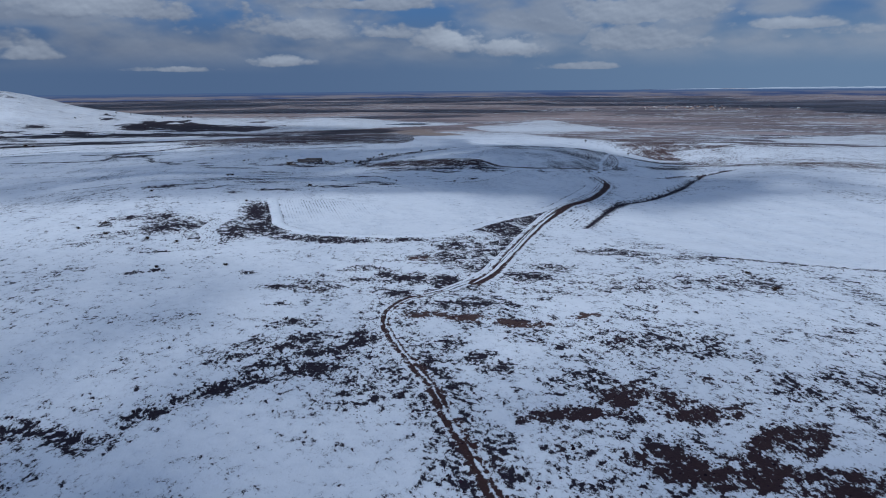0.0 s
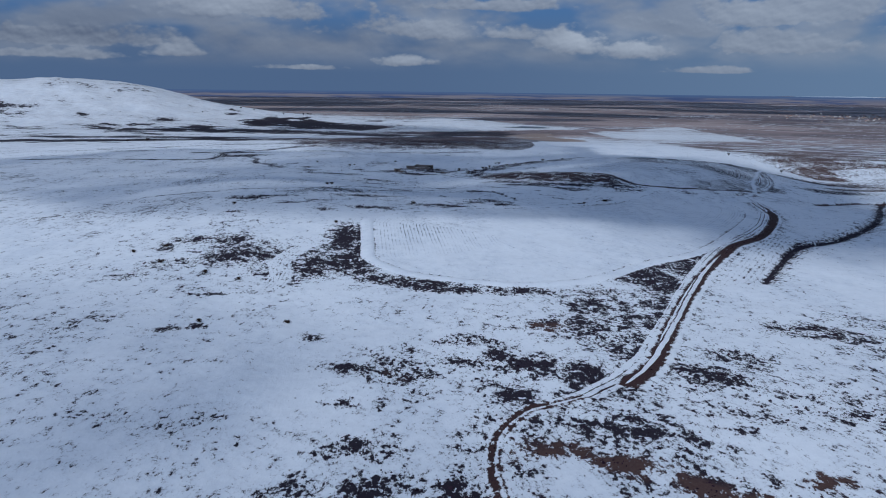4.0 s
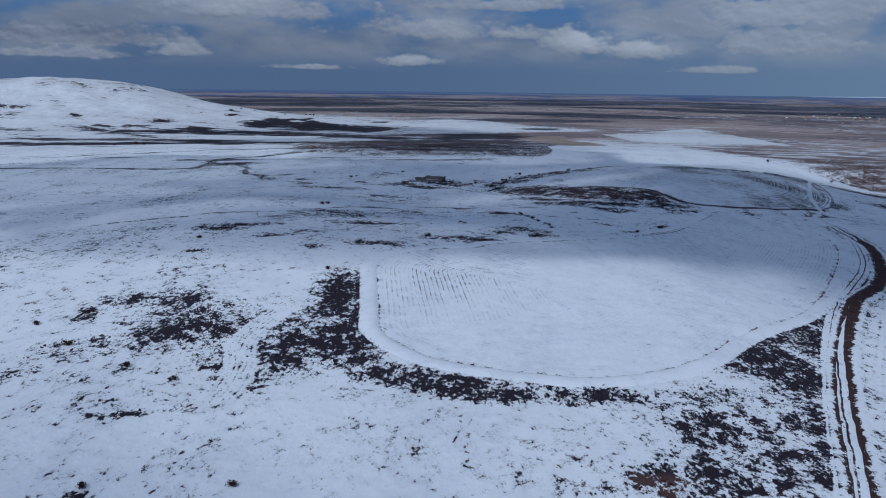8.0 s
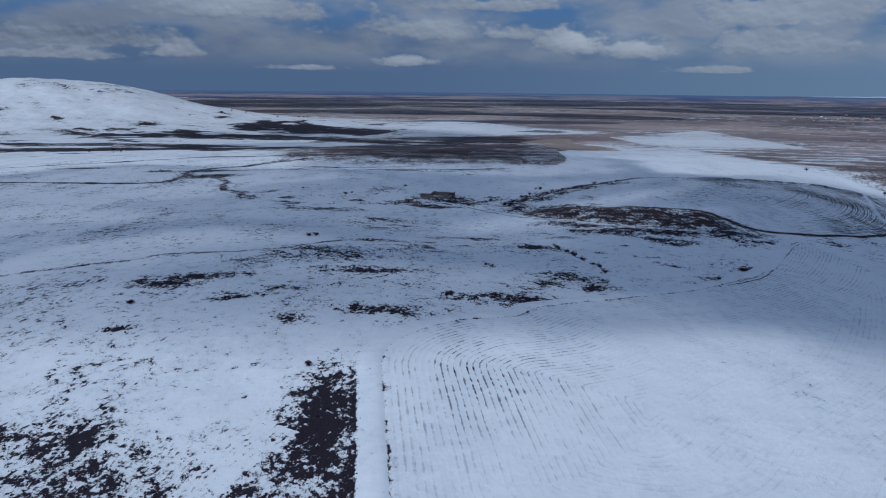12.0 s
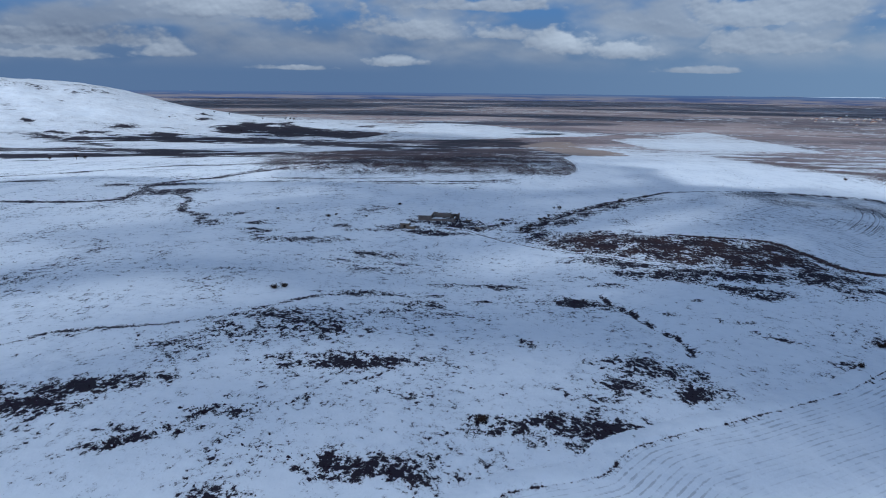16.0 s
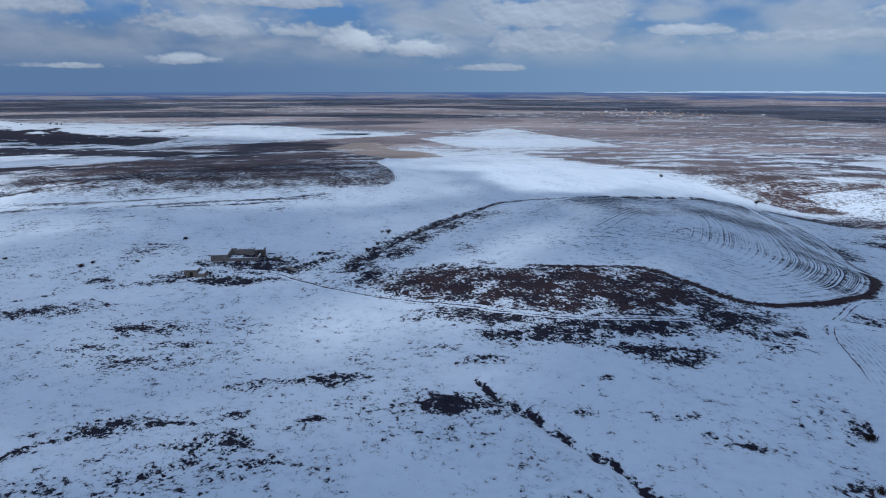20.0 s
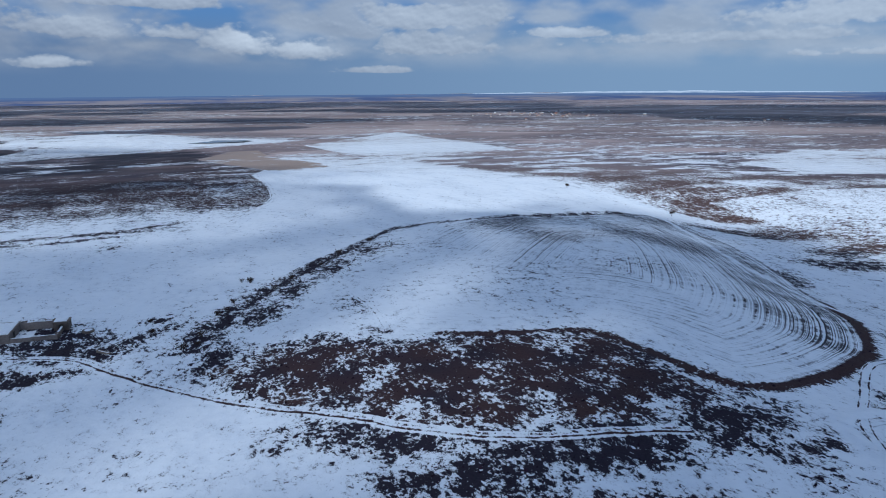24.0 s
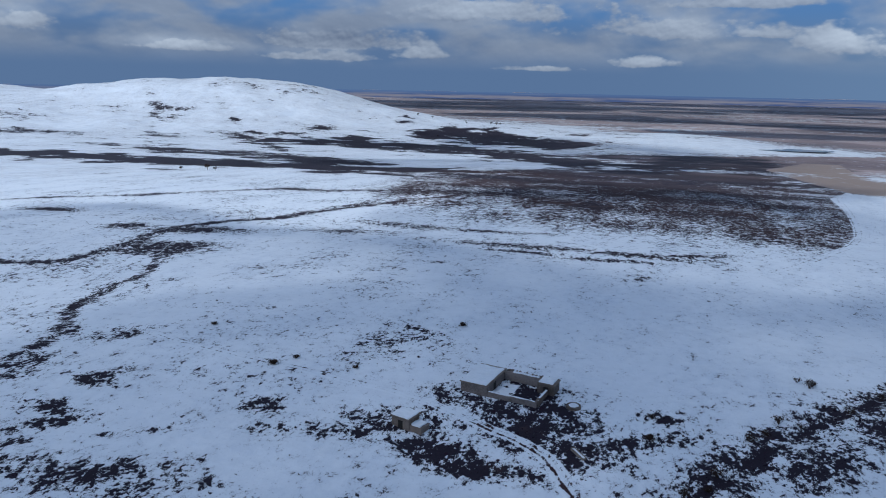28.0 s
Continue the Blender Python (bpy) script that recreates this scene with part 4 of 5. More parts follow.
distance("backdrop_plain", 3450, -75, 85, lambda f, a: 30.4 + 0.8 * noise.noise(Vector((a * 60, 3, 0))), (0.070, 0.095, 0.195, 1), (0.225, 0.205, 0.235, 1), (0.10, 0.15, 0.27, 1), "glowing backdrop strip painted as a blue hazy plain")
distance("backdrop_range", 4350, 28, 56, lambda f, a: 25 + 17 * math.sin(math.pi * f) * (0.5 + 0.7 * noise.noise(Vector((a * 16, 1, 0))) + 0.3 * noise.noise(Vector((a * 70, 5, 0)))), (0.22, 0.28, 0.40, 1), (0.40, 0.46, 0.56, 1), (0.52, 0.58, 0.68, 1), "glowing backdrop strip painted as a pale snowy range")


# ---------------------------------------------------------------- tracks and field edges
def ground_at(x, y):
    x, y = np.atleast_1d(np.asarray(x, float)), np.atleast_1d(np.asarray(y, float))
    return carve(x, y, height(x, y))


def ribbon(name, points, columns, label, category, closed=False, lift=0.07):
    """A way laid on the ground: columns of (offset to its right, height, bare, mud); None takes what the ground has there."""
    line = course(points, 0.9)
    if closed:
        line = line[:-1]
        along = np.roll(line, -1, 0) - np.roll(line, 1, 0)
    else:
        along = np.gradient(line, axis=0)
    along /= np.linalg.norm(along, axis=1)[:, None] + 1e-9
    side = np.stack([along[:, 1], -along[:, 0]], -1)
    wander = 0.12 * ripple(line[:, 0], line[:, 1], 7, 3)
    xs, ys, zs, bs, ms = [], [], [], [], []
    for offset, up, bare, mud in columns:
        p = line + side * (offset + wander)[:, None]
        xs.append(p[:, 0]), ys.append(p[:, 1])
        zs.append(ground_at(p[:, 0], p[:, 1]) + lift + up)
        ripples = 0.10 * ripple(p[:, 0], p[:, 1], 5.0, 4 + offset)
        bs.append(np.full(len(p), np.nan) if bare is None else (bare * 1.22 if bare > 0.45 else bare) + ripples * (bare > 0.3))
        ms.append(np.full(len(p), np.nan if mud is None else mud))
    k, m = len(columns), len(line)
    x, y, z, bare, mud = (np.stack(v, -1).ravel() for v in (xs, ys, zs, bs, ms))
    faces = []
    for a in range(m if closed else m - 1):
        c = (a + 1) % m
        faces += [(a * k + b, a * k + b + 1, c * k + b + 1, c * k + b) for b in range(k - 1)]
    ob = sheet(name, x, y, z, faces, label, category)
    for key, v in (("bare", bare), ("mud", mud)):
        data = ob.data.attributes[key].data
        was = np.zeros(len(v), np.float32)
        data.foreach_get("value", was)
        data.foreach_set("value", np.where(np.isnan(v), was, v).astype(np.float32))
    zero = np.zeros(len(x), np.float32)
    ob.data.attributes["ploughed"].data.foreach_set("value", zero)
    return ob


RUTS = [(-2.4, -0.1, None, None), (-1.9, 0.0, 0.12, 0), (-0.95, 0.03, 0.12, 0.4), (-0.82, -0.02, 0.52, 0.5), (-0.64, -0.02, 0.52, 0.5), (-0.5, 0.03, 0.12, 0.4), (0.5, 0.03, 0.12, 0.4), (0.64, -0.02, 0.56, 0.5),
        (0.86, -0.02, 0.56, 0.5), (1.0, 0.03, 0.12, 0.4), (1.9, 0.0, 0.12, 0), (2.4, -0.1, None, None)]
WORN = [(-2.2, -0.1, None, None), (-1.4, 0.0, 0.40, 0.6), (-1.0, -0.02, 0.58, 1), (-0.4, -0.03, 0.64, 1), (0.0, 0.02, 0.30, 1), (0.5, -0.02, 0.56, 1), (1.0, -0.02, 0.36, 1), (1.5, 0.0, 0.36, 0.6), (2.2, -0.1, None, None)]
MUD_CUT = [(-2.6, -0.1, None, None), (-1.9, 0.16, 0.2, 0.5), (-1.2, 0.05, 0.62, 1), (-0.5, -0.04, 0.78, 1), (0.5, -0.04, 0.78, 1), (1.2, 0.05, 0.6, 1), (1.9, 0.2, 0.12, 0.5), (2.8, -0.1, None, None)]
LANE = [(-1.7, -0.1, None, None), (-1.1, 0.05, 0.2, 0.5), (-0.7, -0.02, 0.40, 0.9), (-0.2, -0.02, 0.34, 0.9), (0.1, 0.04, 0.16, 0.9), (0.5, -0.02, 0.62, 0.9), (0.8, -0.02, 0.50, 0.8), (1.2, 0.08, 0.14, 0.5), (1.8, -0.1, None, None)]
FAINT = [(-1.5, -0.1, None, None), (-0.9, 0.02, 0.14, 0.2), (-0.65, -0.02, 0.44, 0.4), (-0.4, 0.02, 0.14, 0.2), (0.4, 0.02, 0.14, 0.2), (0.65, -0.02, 0.40, 0.4), (0.9, 0.02, 0.14, 0.2), (1.5, -0.1, None, None)]
ribbon("track_south", TRACK[:10], WORN, "rutted earth track half hidden under trodden snow", "track")
ribbon("track_middle", TRACK[9:], RUTS, "snow-covered farm track with two dark wheel ruts", "track")
ribbon("sunken_way", DITCH, [(o * 1.22, u, b, m) for o, u, b, m in MUD_CUT], "muddy brown sunken way beside the snowy track", "track", lift=0.09)
ribbon("track_east", TRACK_EAST, FAINT, "snow-covered farm track round the ploughed knoll", "track")
ribbon("track_west", PEN_TRACK[:5], FAINT, "faint cart track across open snow", "track")
ribbon("track_to_pen", PEN_TRACK[4:], LANE, "narrow muddy lane with one deep rut in the snow", "track")
ribbon("field_path", FIELD_PATH, [(o * 1.7, u, b, m) for o, u, b, m in FAINT], "faint snowy path between field and heath", "track")
ribbon("track_on_knoll", [(66, 421), (69, 440), (69, 456), (70, 474), (81, 484), (98, 496), (133, 532), (155, 543)], FAINT, "narrow snowy path along the ploughed knoll", "track")
ribbon("track_by_field", [(170, 362), (150, 362), (132, 352), (118, 342), (108, 328), (98, 312), (91, 302), (80, 288), (68, 279)], RUTS[2:10], "snow-covered cart way along the field", "track")
COMB = [(o, 0.03 if k % 2 else -0.02, (0.10 if k % 2 else 0.38), 0.2) for k, o in enumerate(np.arange(-2.8, 2.9, 0.47))]
ribbon("tilled_strip_west", [(-35.5, 137), (-35.5, 150), (-38, 162), (-36, 176), (-30, 190)], [(-3.4, -0.1, None, None)] + COMB + [(3.4, -0.1, None, None)], "narrow strip of snow-filled furrows crossing the heath", "furrows")
WIDE_COMB = [(o, 0.03 if k % 2 else -0.02, (0.08 if k % 2 else 0.42), 0.2) for k, o in enumerate(np.arange(-4.5, 4.6, 0.7))]
ribbon("tilled_strip_east", [(84, 160), (97, 180), (113, 205), (127, 226)], [(-5.1, -0.1, None, None)] + WIDE_COMB + [(5.1, -0.1, None, None)], "strip of snow-filled furrows beside the brook", "furrows")
clockwise = sum((b[0] - a[0]) * (b[1] + a[1]) for a, b in zip(FIELD, FIELD[1:] + FIELD[:1])) > 0
out = -1 if clockwise else 1
EDGE = [(-1.4, -0.1, 0.16, 0), (-0.6, 0.0, 0.2, 0), (-0.22, -0.03, 0.44, 0.3), (-0.04, -0.03, 0.42, 0.3), (0.16, 0.08, 0.1, 0), (1.2, 0.22, 0.02, 0), (2.4, 0.2, 0.02, 0), (3.6, 0.05, 0.06, 0), (4.4, -0.12, None, None)]
ribbon("field_edge", FIELD + FIELD[:1], [(o * out, u, b, m) for o, u, b, m in (EDGE if out > 0 else EDGE)][::out], "smooth snow bank with a thin dark furrow round the field", "field edge", closed=True)


# a small sheet of open water in the valley
POND, n = material("open_water")
ripples = n.noise(n.add("ShaderNodeNewGeometry").outputs["Position"], 0.4, 3.0, 0.6)
n.surface((0.02, 0.045, 0.07, 1), 0.12, ripples, 0.15, 0.05, 0.5)
bm = bmesh.new()
shore = []
for k in range(40):
    a = k * math.pi / 20
    r = 1 + 0.22 * noise.noise(Vector((math.cos(a) * 1.4, math.sin(a) * 1.4, 2)))
    shore.append(bm.verts.new((175 + 62 * r * math.cos(a), 1480 + 26 * r * math.sin(a), float(height(np.array([185.0]), np.array([1480.0]))[0]) + 0.9)))
bm.faces.new(shore)
tagged(part("water", bm, POND), "small dark blue pond in the brown plain", "water", kind="structure")


# ---------------------------------------------------------------- building pieces
def box(bm, x0, x1, y0, y1, z0, z1, wear=0.0, cuts=1, seed=0):
    """A block with divided faces, its corners and top worn uneven."""
    made = bmesh.ops.create_cube(bm, size=1)["verts"]
    for v in made:
        v.co = Vector((x0 + (v.co.x + 0.5) * (x1 - x0), y0 + (v.co.y + 0.5) * (y1 - y0), z0 + (v.co.z + 0.5) * (z1 - z0)))
    if cuts > 1:
        bmesh.ops.subdivide_edges(bm, edges=list(bm.edges), cuts=cuts, use_grid_fill=True)
        made = list(bm.verts)
    if wear:
        for v in made:
            w = noise.noise_vector(v.co * 0.9 + Vector((seed, seed * 2, 0)))
            v.co += Vector((w.x * wear, w.y * wear, w.z * wear * (2.2 if v.co.z > z0 + 0.6 * (z1 - z0) else 0.3)))
    return made


def block(name, dims, material, parent, wear=0.06, cuts=5, seed=0, label=""):
    bm = bmesh.new()
    box(bm, *dims, wear, cuts, seed)
    return part(name, bm, material, parent, label)


def at_ground(ob, x, y, turn=0.0, sink=0.05, scale=1.0):
    ob.matrix_basis = pose(x, y, float(ground_at(x, y)[0]) - sink, 0, 0, turn) @ Matrix.Diagonal((scale, scale, scale, 1))
    return ob


def sheepfold():
    fold = tagged(new("sheepfold"), "ruined mud-brick sheepfold with low walls, snow on its tops", "sheepfold")
    w, d = 17.0, 9.6
    block("front_wall", (-2.9, w / 2 - 1.6, -d / 2, -d / 2 + 0.6, -0.6, 0.95), MUDBRICK, fold, 0.12, 9, 1)
    block("back_wall", (-2.9, w / 2 - 0.4, d / 2 - 0.7, d / 2, -0.6, 1.9), MUDBRICK, fold, 0.12, 9, 2)
    block("end_wall", (w / 2 - 1.9, w / 2 - 1.35, -d / 2 + 0.5, 1.6, -0.6, 1.05), STONE, fold, 0.14, 6, 3)
    for name, dims, seed in (("wall_snow", (-2.8, w / 2 - 2.0, -d / 2 + 0.12, -d / 2 + 0.5, 0.9, 1.04), 5), ("wall_snow", (-1.2, w / 2 - 4.2, d / 2 - 0.62, d / 2 - 0.05, 1.86, 2.08), 6),
                             ("wall_snow", (w / 2 - 1.84, w / 2 - 1.42, -d / 2 + 0.8, 1.3, 1.0, 1.15), 7)):
        block(name, dims, SNOW, fold, 0.07, 6, seed, "strip of snow on the wall")
    rng = random.Random(4)
    for k in range(46):
        x = rng.uniform(-2.6, w / 2)
        bm = bmesh.new()
        bmesh.ops.create_icosphere(bm, subdivisions=1, radius=rng.uniform(0.16, 0.34))
        for v in bm.verts:
            v.co *= rng.uniform(0.75, 1.2)
            v.co += Vector((x, d / 2 + rng.uniform(-0.25, 0.7), 1.9 if k % 3 else 0.1))
        part("stone", bm, STONE, fold)
    shed = block("shed", (-w / 2, -3.0, -d / 2 - 0.1, d / 2, -0.6, 2.05), MUDBRICK, fold, 0.08, 7, 8, "pale plastered mud-brick walls")
    block("roof", (-w / 2 - 0.2, -2.85, -d / 2 - 0.3, d / 2 + 0.2, 2.02, 2.2), TIMBER, shed, 0.05, 6, 9, "flat earth roof on poles")
    block("roof_snow", (-w / 2 - 0.1, -3.15, -d / 2 - 0.2, d / 2 - 0.5, 2.18, 2.36), SNOW, shed, 0.08, 8, 10, "even snow cover")
    block("doorway", (-3.02, -2.93, -d / 2 + 3.2, -d / 2 + 4.3, 0.0, 1.6), OPENING_SHADE, shed, 0.02, 2, 11)
    for k in range(9):
        bm = bmesh.new()
        bmesh.ops.create_cone(bm, cap_ends=True, segments=7, radius1=0.08, radius2=0.06, depth=6.2, matrix=pose((-w / 2 - 3.0) / 2 + rng.uniform(-0.1, 0.15), -d / 2 + 0.3 + k * 1.12, 2.04, 0, 90, rng.uniform(-3, 3)))
        part("roof_pole", bm, TIMBER, shed)
    hut = block("corner_hut", (w / 2 - 3.6, w / 2 - 0.2, 1.6, d / 2 + 0.1, -0.6, 2.0), STONE, fold, 0.12, 6, 12, "low rough stone walls")
    block("roof", (w / 2 - 3.75, w / 2 - 0.05, 1.45, d / 2 + 0.25, 1.97, 2.15), TIMBER, hut, 0.05, 5, 13)
    block("roof_snow", (w / 2 - 3.5, w / 2 - 0.6, 1.8, d / 2 + 0.2, 2.13, 2.3), SNOW, hut, 0.1, 6, 14, "patchy snow cover")
    block("doorway", (w / 2 - 2.4, w / 2 - 1.4, 1.5, 1.62, 0.0, 1.5), OPENING_SHADE, hut, 0.02, 2, 15)
    block("yard_snow", (-2.7, 1.0, -3.4, 2.6, -0.2, 0.14), SNOW, fold, 0.16, 9, 16, "drifted snow in the yard")
    return at_ground(fold, -8.5, 466.0, -9.0)


def stone_hut():
    hut = tagged(new("stone_hut"), "small flat-roofed stone hut with snow on its roof", "hut")
    block("wall_front", (-1.9, 1.7, -1.6, -1.15, -0.5, 1.95), STONE, hut, 0.07, 6, 1)
    block("wall_back", (-1.9, 1.7, 1.2, 1.65, -0.5, 1.95), STONE, hut, 0.07, 6, 2)
    block("wall_side", (-1.9, -1.45, -1.15, 1.2, -0.5, 1.95), MUDBRICK, hut, 0.07, 6, 3)
    block("wall_side", (1.25, 1.7, -1.15, 1.2, -0.5, 1.95), STONE, hut, 0.07, 6, 4)
    block("roof", (-2.1, 1.9, -1.8, 1.85, 1.93, 2.12), TIMBER, hut, 0.04, 5, 5)
    block("roof_snow", (-1.98, 1.7, -1.68, 1.72, 2.1, 2.3), SNOW, hut, 0.06, 6, 6)
    door = block("door", (-0.5, 0.4, -1.66, -1.6, -0.1, 1.55), OPENING_SHADE, hut, 0.01, 2, 7)
    block("lintel", (-0.8, 0.7, -1.7, -1.58, 1.55, 1.75), TIMBER, door, 0.01, 2, 8)
    block("lean_to", (1.7, 4.0, -1.3, 1.3, -0.5, 0.95), STONE, hut, 0.12, 6, 9, "low fallen stone annex")
    block("annex_snow", (1.9, 3.7, -1.1, 1.2, 0.9, 1.12), SNOW, hut, 0.1, 6, 10, "snow lying in the annex")
    for k in range(5):
        bm = bmesh.new()
        bmesh.ops.create_cone(bm, cap_ends=True, segments=7, radius1=0.07, radius2=0.05, depth=4.4, matrix=pose(-1.6 + 0.75 * k, 0.0, 1.9, 90, 0, 0))
        part("roof_pole", bm, TIMBER, hut)
    return at_ground(hut, -22.6, 445.4, -14.0)


# a low square ruin with a snowy top, simplified to a round ring
def ruin_ring():
    ring = tagged(new("stone_well"), "low round stone ring capped with snow, in place of a square ruin", "well")
    for k in range(11):
        a = k * 2 * math.pi / 11
        for row in range(2):
            bm = bmesh.new()
            box(bm, -0.34, 0.34, -0.2, 0.2, -0.2 + row * 0.42, 0.2 + row * 0.42, 0.05, 2, k + row * 20)
            bmesh.ops.transform(bm, matrix=pose(1.15 * math.cos(a + row * 0.28), 1.15 * math.sin(a + row * 0.28), 0, 0, 0, math.degrees(a + row * 0.28) + 90), verts=bm.verts)
            part("stone", bm, STONE, ring)
    bm = bmesh.new()
    bmesh.ops.create_cone(bm, cap_ends=True, segments=18, radius1=1.05, radius2=0.8, depth=0.2, matrix=pose(0, 0, 0.62))
    part("snow_cap", bm, SNOW, ring)
    return at_ground(ring, 4.2, 462.9)


def trough():
    made = tagged(new("wooden_trough"), "weathered wooden feeding trough lying beside the lane", "trough")
    block("base", (-1.9, 1.9, -0.3, 0.3, 0.0, 0.1), TIMBER, made, 0.02, 3, 1)
    for y in (-0.34, 0.28):
        block("side_board", (-1.9, 1.9, y, y + 0.07, 0.0, 0.5), TIMBER, made, 0.02, 3, 2)
    for x in (-1.9, 1.83):
        block("end_board", (x, x + 0.07, -0.28, 0.28, 0.1, 0.5), TIMBER, made, 0.02, 3, 3)
    block("snow_filling", (-1.8, 1.8, -0.26, 0.27, 0.1, 0.36), SNOW, made, 0.04, 5, 4)
    return at_ground(made, 7.3, 446.0, -52.0)


sheepfold()
stone_hut()
ruin_ring()
trough()


# ---------------------------------------------------------------- shrubs and trees
def shrub(seed, label, stems=7, tall=1.3, leaves=260):
    """Bare winter shrub: forked stems and a ragged crown of fine twig sprays."""
    rng = random.Random(seed)
    bush = tagged(new("shrub"), label, "shrub", "shrubs on the heath")
    tips = []
    bm = bmesh.new()
    for k in range(stems):
        a, lean = rng.uniform(0, 6.283), rng.uniform(0.15, 0.85)
        base = Vector((rng.uniform(-0.15, 0.15), rng.uniform(-0.15, 0.15), -0.1))
        mid = base + Vector((math.cos(a) * lean * 0.4, math.sin(a) * lean * 0.4, tall * 0.5))
        ends = [mid + Vector((math.cos(a + t) * lean * rng.uniform(0.3, 0.7), math.sin(a + t) * lean * rng.uniform(0.3, 0.7), tall * rng.uniform(0.25, 0.5))) for t in (-0.7, 0.1, 0.8)]
        for p, q, r0, r1 in [(base, mid, 0.045, 0.03)] + [(mid, e, 0.028, 0.008) for e in ends]:
            way = (q - p).to_track_quat("Z", "Y").to_matrix().to_4x4()
            bmesh.ops.create_cone(bm, cap_ends=False, segments=4, radius1=r0, radius2=r1, depth=(q - p).length, matrix=Matrix.Translation((p + q) / 2) @ way)
        tips += ends + [mid]
    part("stems", bm, TWIG, bush)
    bm = bmesh.new()
    for k in range(leaves):
        c = rng.choice(tips) + Vector((rng.gauss(0, 0.2), rng.gauss(0, 0.2), rng.gauss(0.02, 0.15)))
        turn = Euler((rng.uniform(0, 6), rng.uniform(0, 6), rng.uniform(0, 6))).to_matrix()
        s = rng.uniform(0.08, 0.2)
        bm.faces.new([bm.verts.new(c + turn @ Vector(p)) for p in ((-s, 0, 0), (0, -s * 0.4, 0), (s, 0, 0), (0, s * 0.4, 0.02))])
    part("twig_sprays", bm, LEAF, bush)
    return bush


def tree(seed):
    """A small round-headed tree on the far slope: tapered trunk, limbs, crown of many small clumps."""
    rng = random.Random(seed)
    made = tagged(new("tree"), "small dark bare tree standing alone in the snow", "tree", "trees on the white slope")
    bm = bmesh.new()
    bmesh.ops.create_cone(bm, cap_ends=True, segments=7, radius1=0.28, radius2=0.14, depth=2.4, matrix=pose(0, 0, 1.1))
    ends = []
    for k in range(7):
        a = k * 0.9 + rng.uniform(-0.3, 0.3)
        q = Vector((math.cos(a) * rng.uniform(0.8, 1.9), math.sin(a) * rng.uniform(0.8, 1.9), rng.uniform(2.8, 4.6)))
        p = Vector((0, 0, 1.9))
        bmesh.ops.create_cone(bm, cap_ends=False, segments=5, radius1=0.12, radius2=0.03, depth=(q - p).length, matrix=Matrix.Translation((p + q) / 2) @ (q - p).to_track_quat("Z", "Y").to_matrix().to_4x4())
        ends.append(q)
    part("trunk", bm, TWIG, made)
    bm = bmesh.new()
    for k in range(420):
        c = rng.choice(ends) + Vector((rng.gauss(0, 0.55), rng.gauss(0, 0.55), rng.gauss(0, 0.45)))
        turn, size = Euler((rng.uniform(0, 6), rng.uniform(0, 6), rng.uniform(0, 6))).to_matrix(), rng.uniform(0.15, 0.4)
        bm.faces.new([bm.verts.new(c + turn @ Vector(p)) for p in ((-size, 0, 0), (0, -size * 0.5, 0), (size, 0, 0), (0, size * 0.5, 0.03))])
    part("crown", bm, LEAF, made)
    return made


def scatter(kinds, rows, seed, low, high):
    rng = random.Random(seed)
    for k, (x, y) in enumerate(rows):
        at_ground(copy_thing(kinds[k % len(kinds)], Matrix()), x, y, rng.uniform(0, 360), 0.05, rng.uniform(low, high))
    for ob in kinds:
        for o in (*ob.children_recursive, ob):
            bpy.data.objects.remove(o)


THORN = "dark leafless thorn shrub rising from the snow"
BANK_SHRUBS = [(39.5, 466), (34.2, 457.5), (45.4, 487), (47.3, 484.5), (36.8, 460.5), (52, 473.5), (59, 482), (72, 495), (82, 507), (28.5, 445), (27, 441), (23.5, 438), (43, 465), (100, 526)]
LONE_SHRUBS = [(-44.7, 145.2), (-26.6, 115.5), (-54, 149), (-68.5, 158), (-79.6, 168), (-73, 174.5), (-44, 113.6), (-52, 332.6), (-49.7, 334.6), (110.8, 89.2), (106.4, 71), (-27, 496), (18.3, 463), (18.4, 454.5), (-53, 461),
               (-40, 462.4), (-55.5, 456.5), (-79.7, 471), (-5.5, 253.5), (80, 297), (68, 284), (-72, 240), (-30, 210)]
scatter([shrub(1, THORN), shrub(2, THORN, 9, 1.0, 300), shrub(3, THORN, 6, 1.5, 240)], BANK_SHRUBS, 3, 0.7, 1.35)
scatter([shrub(4, "low dark heath shrub alone on open snow", 8, 0.8, 300), shrub(5, "low dark heath shrub alone on open snow", 7, 0.65, 260)], LONE_SHRUBS, 4, 0.75, 1.3)
SLOPE_TREES = [(-286, 1617), (-294, 1621), (-302, 1612), (-341, 1584), (-437, 1593), (-346, 1438), (-496, 1508), (-407, 1589), (-331, 824), (-340, 826), (-363, 823), (280, 652), (293, 571)]
scatter([tree(1), tree(2)], SLOPE_TREES, 5, 0.55, 1.0)


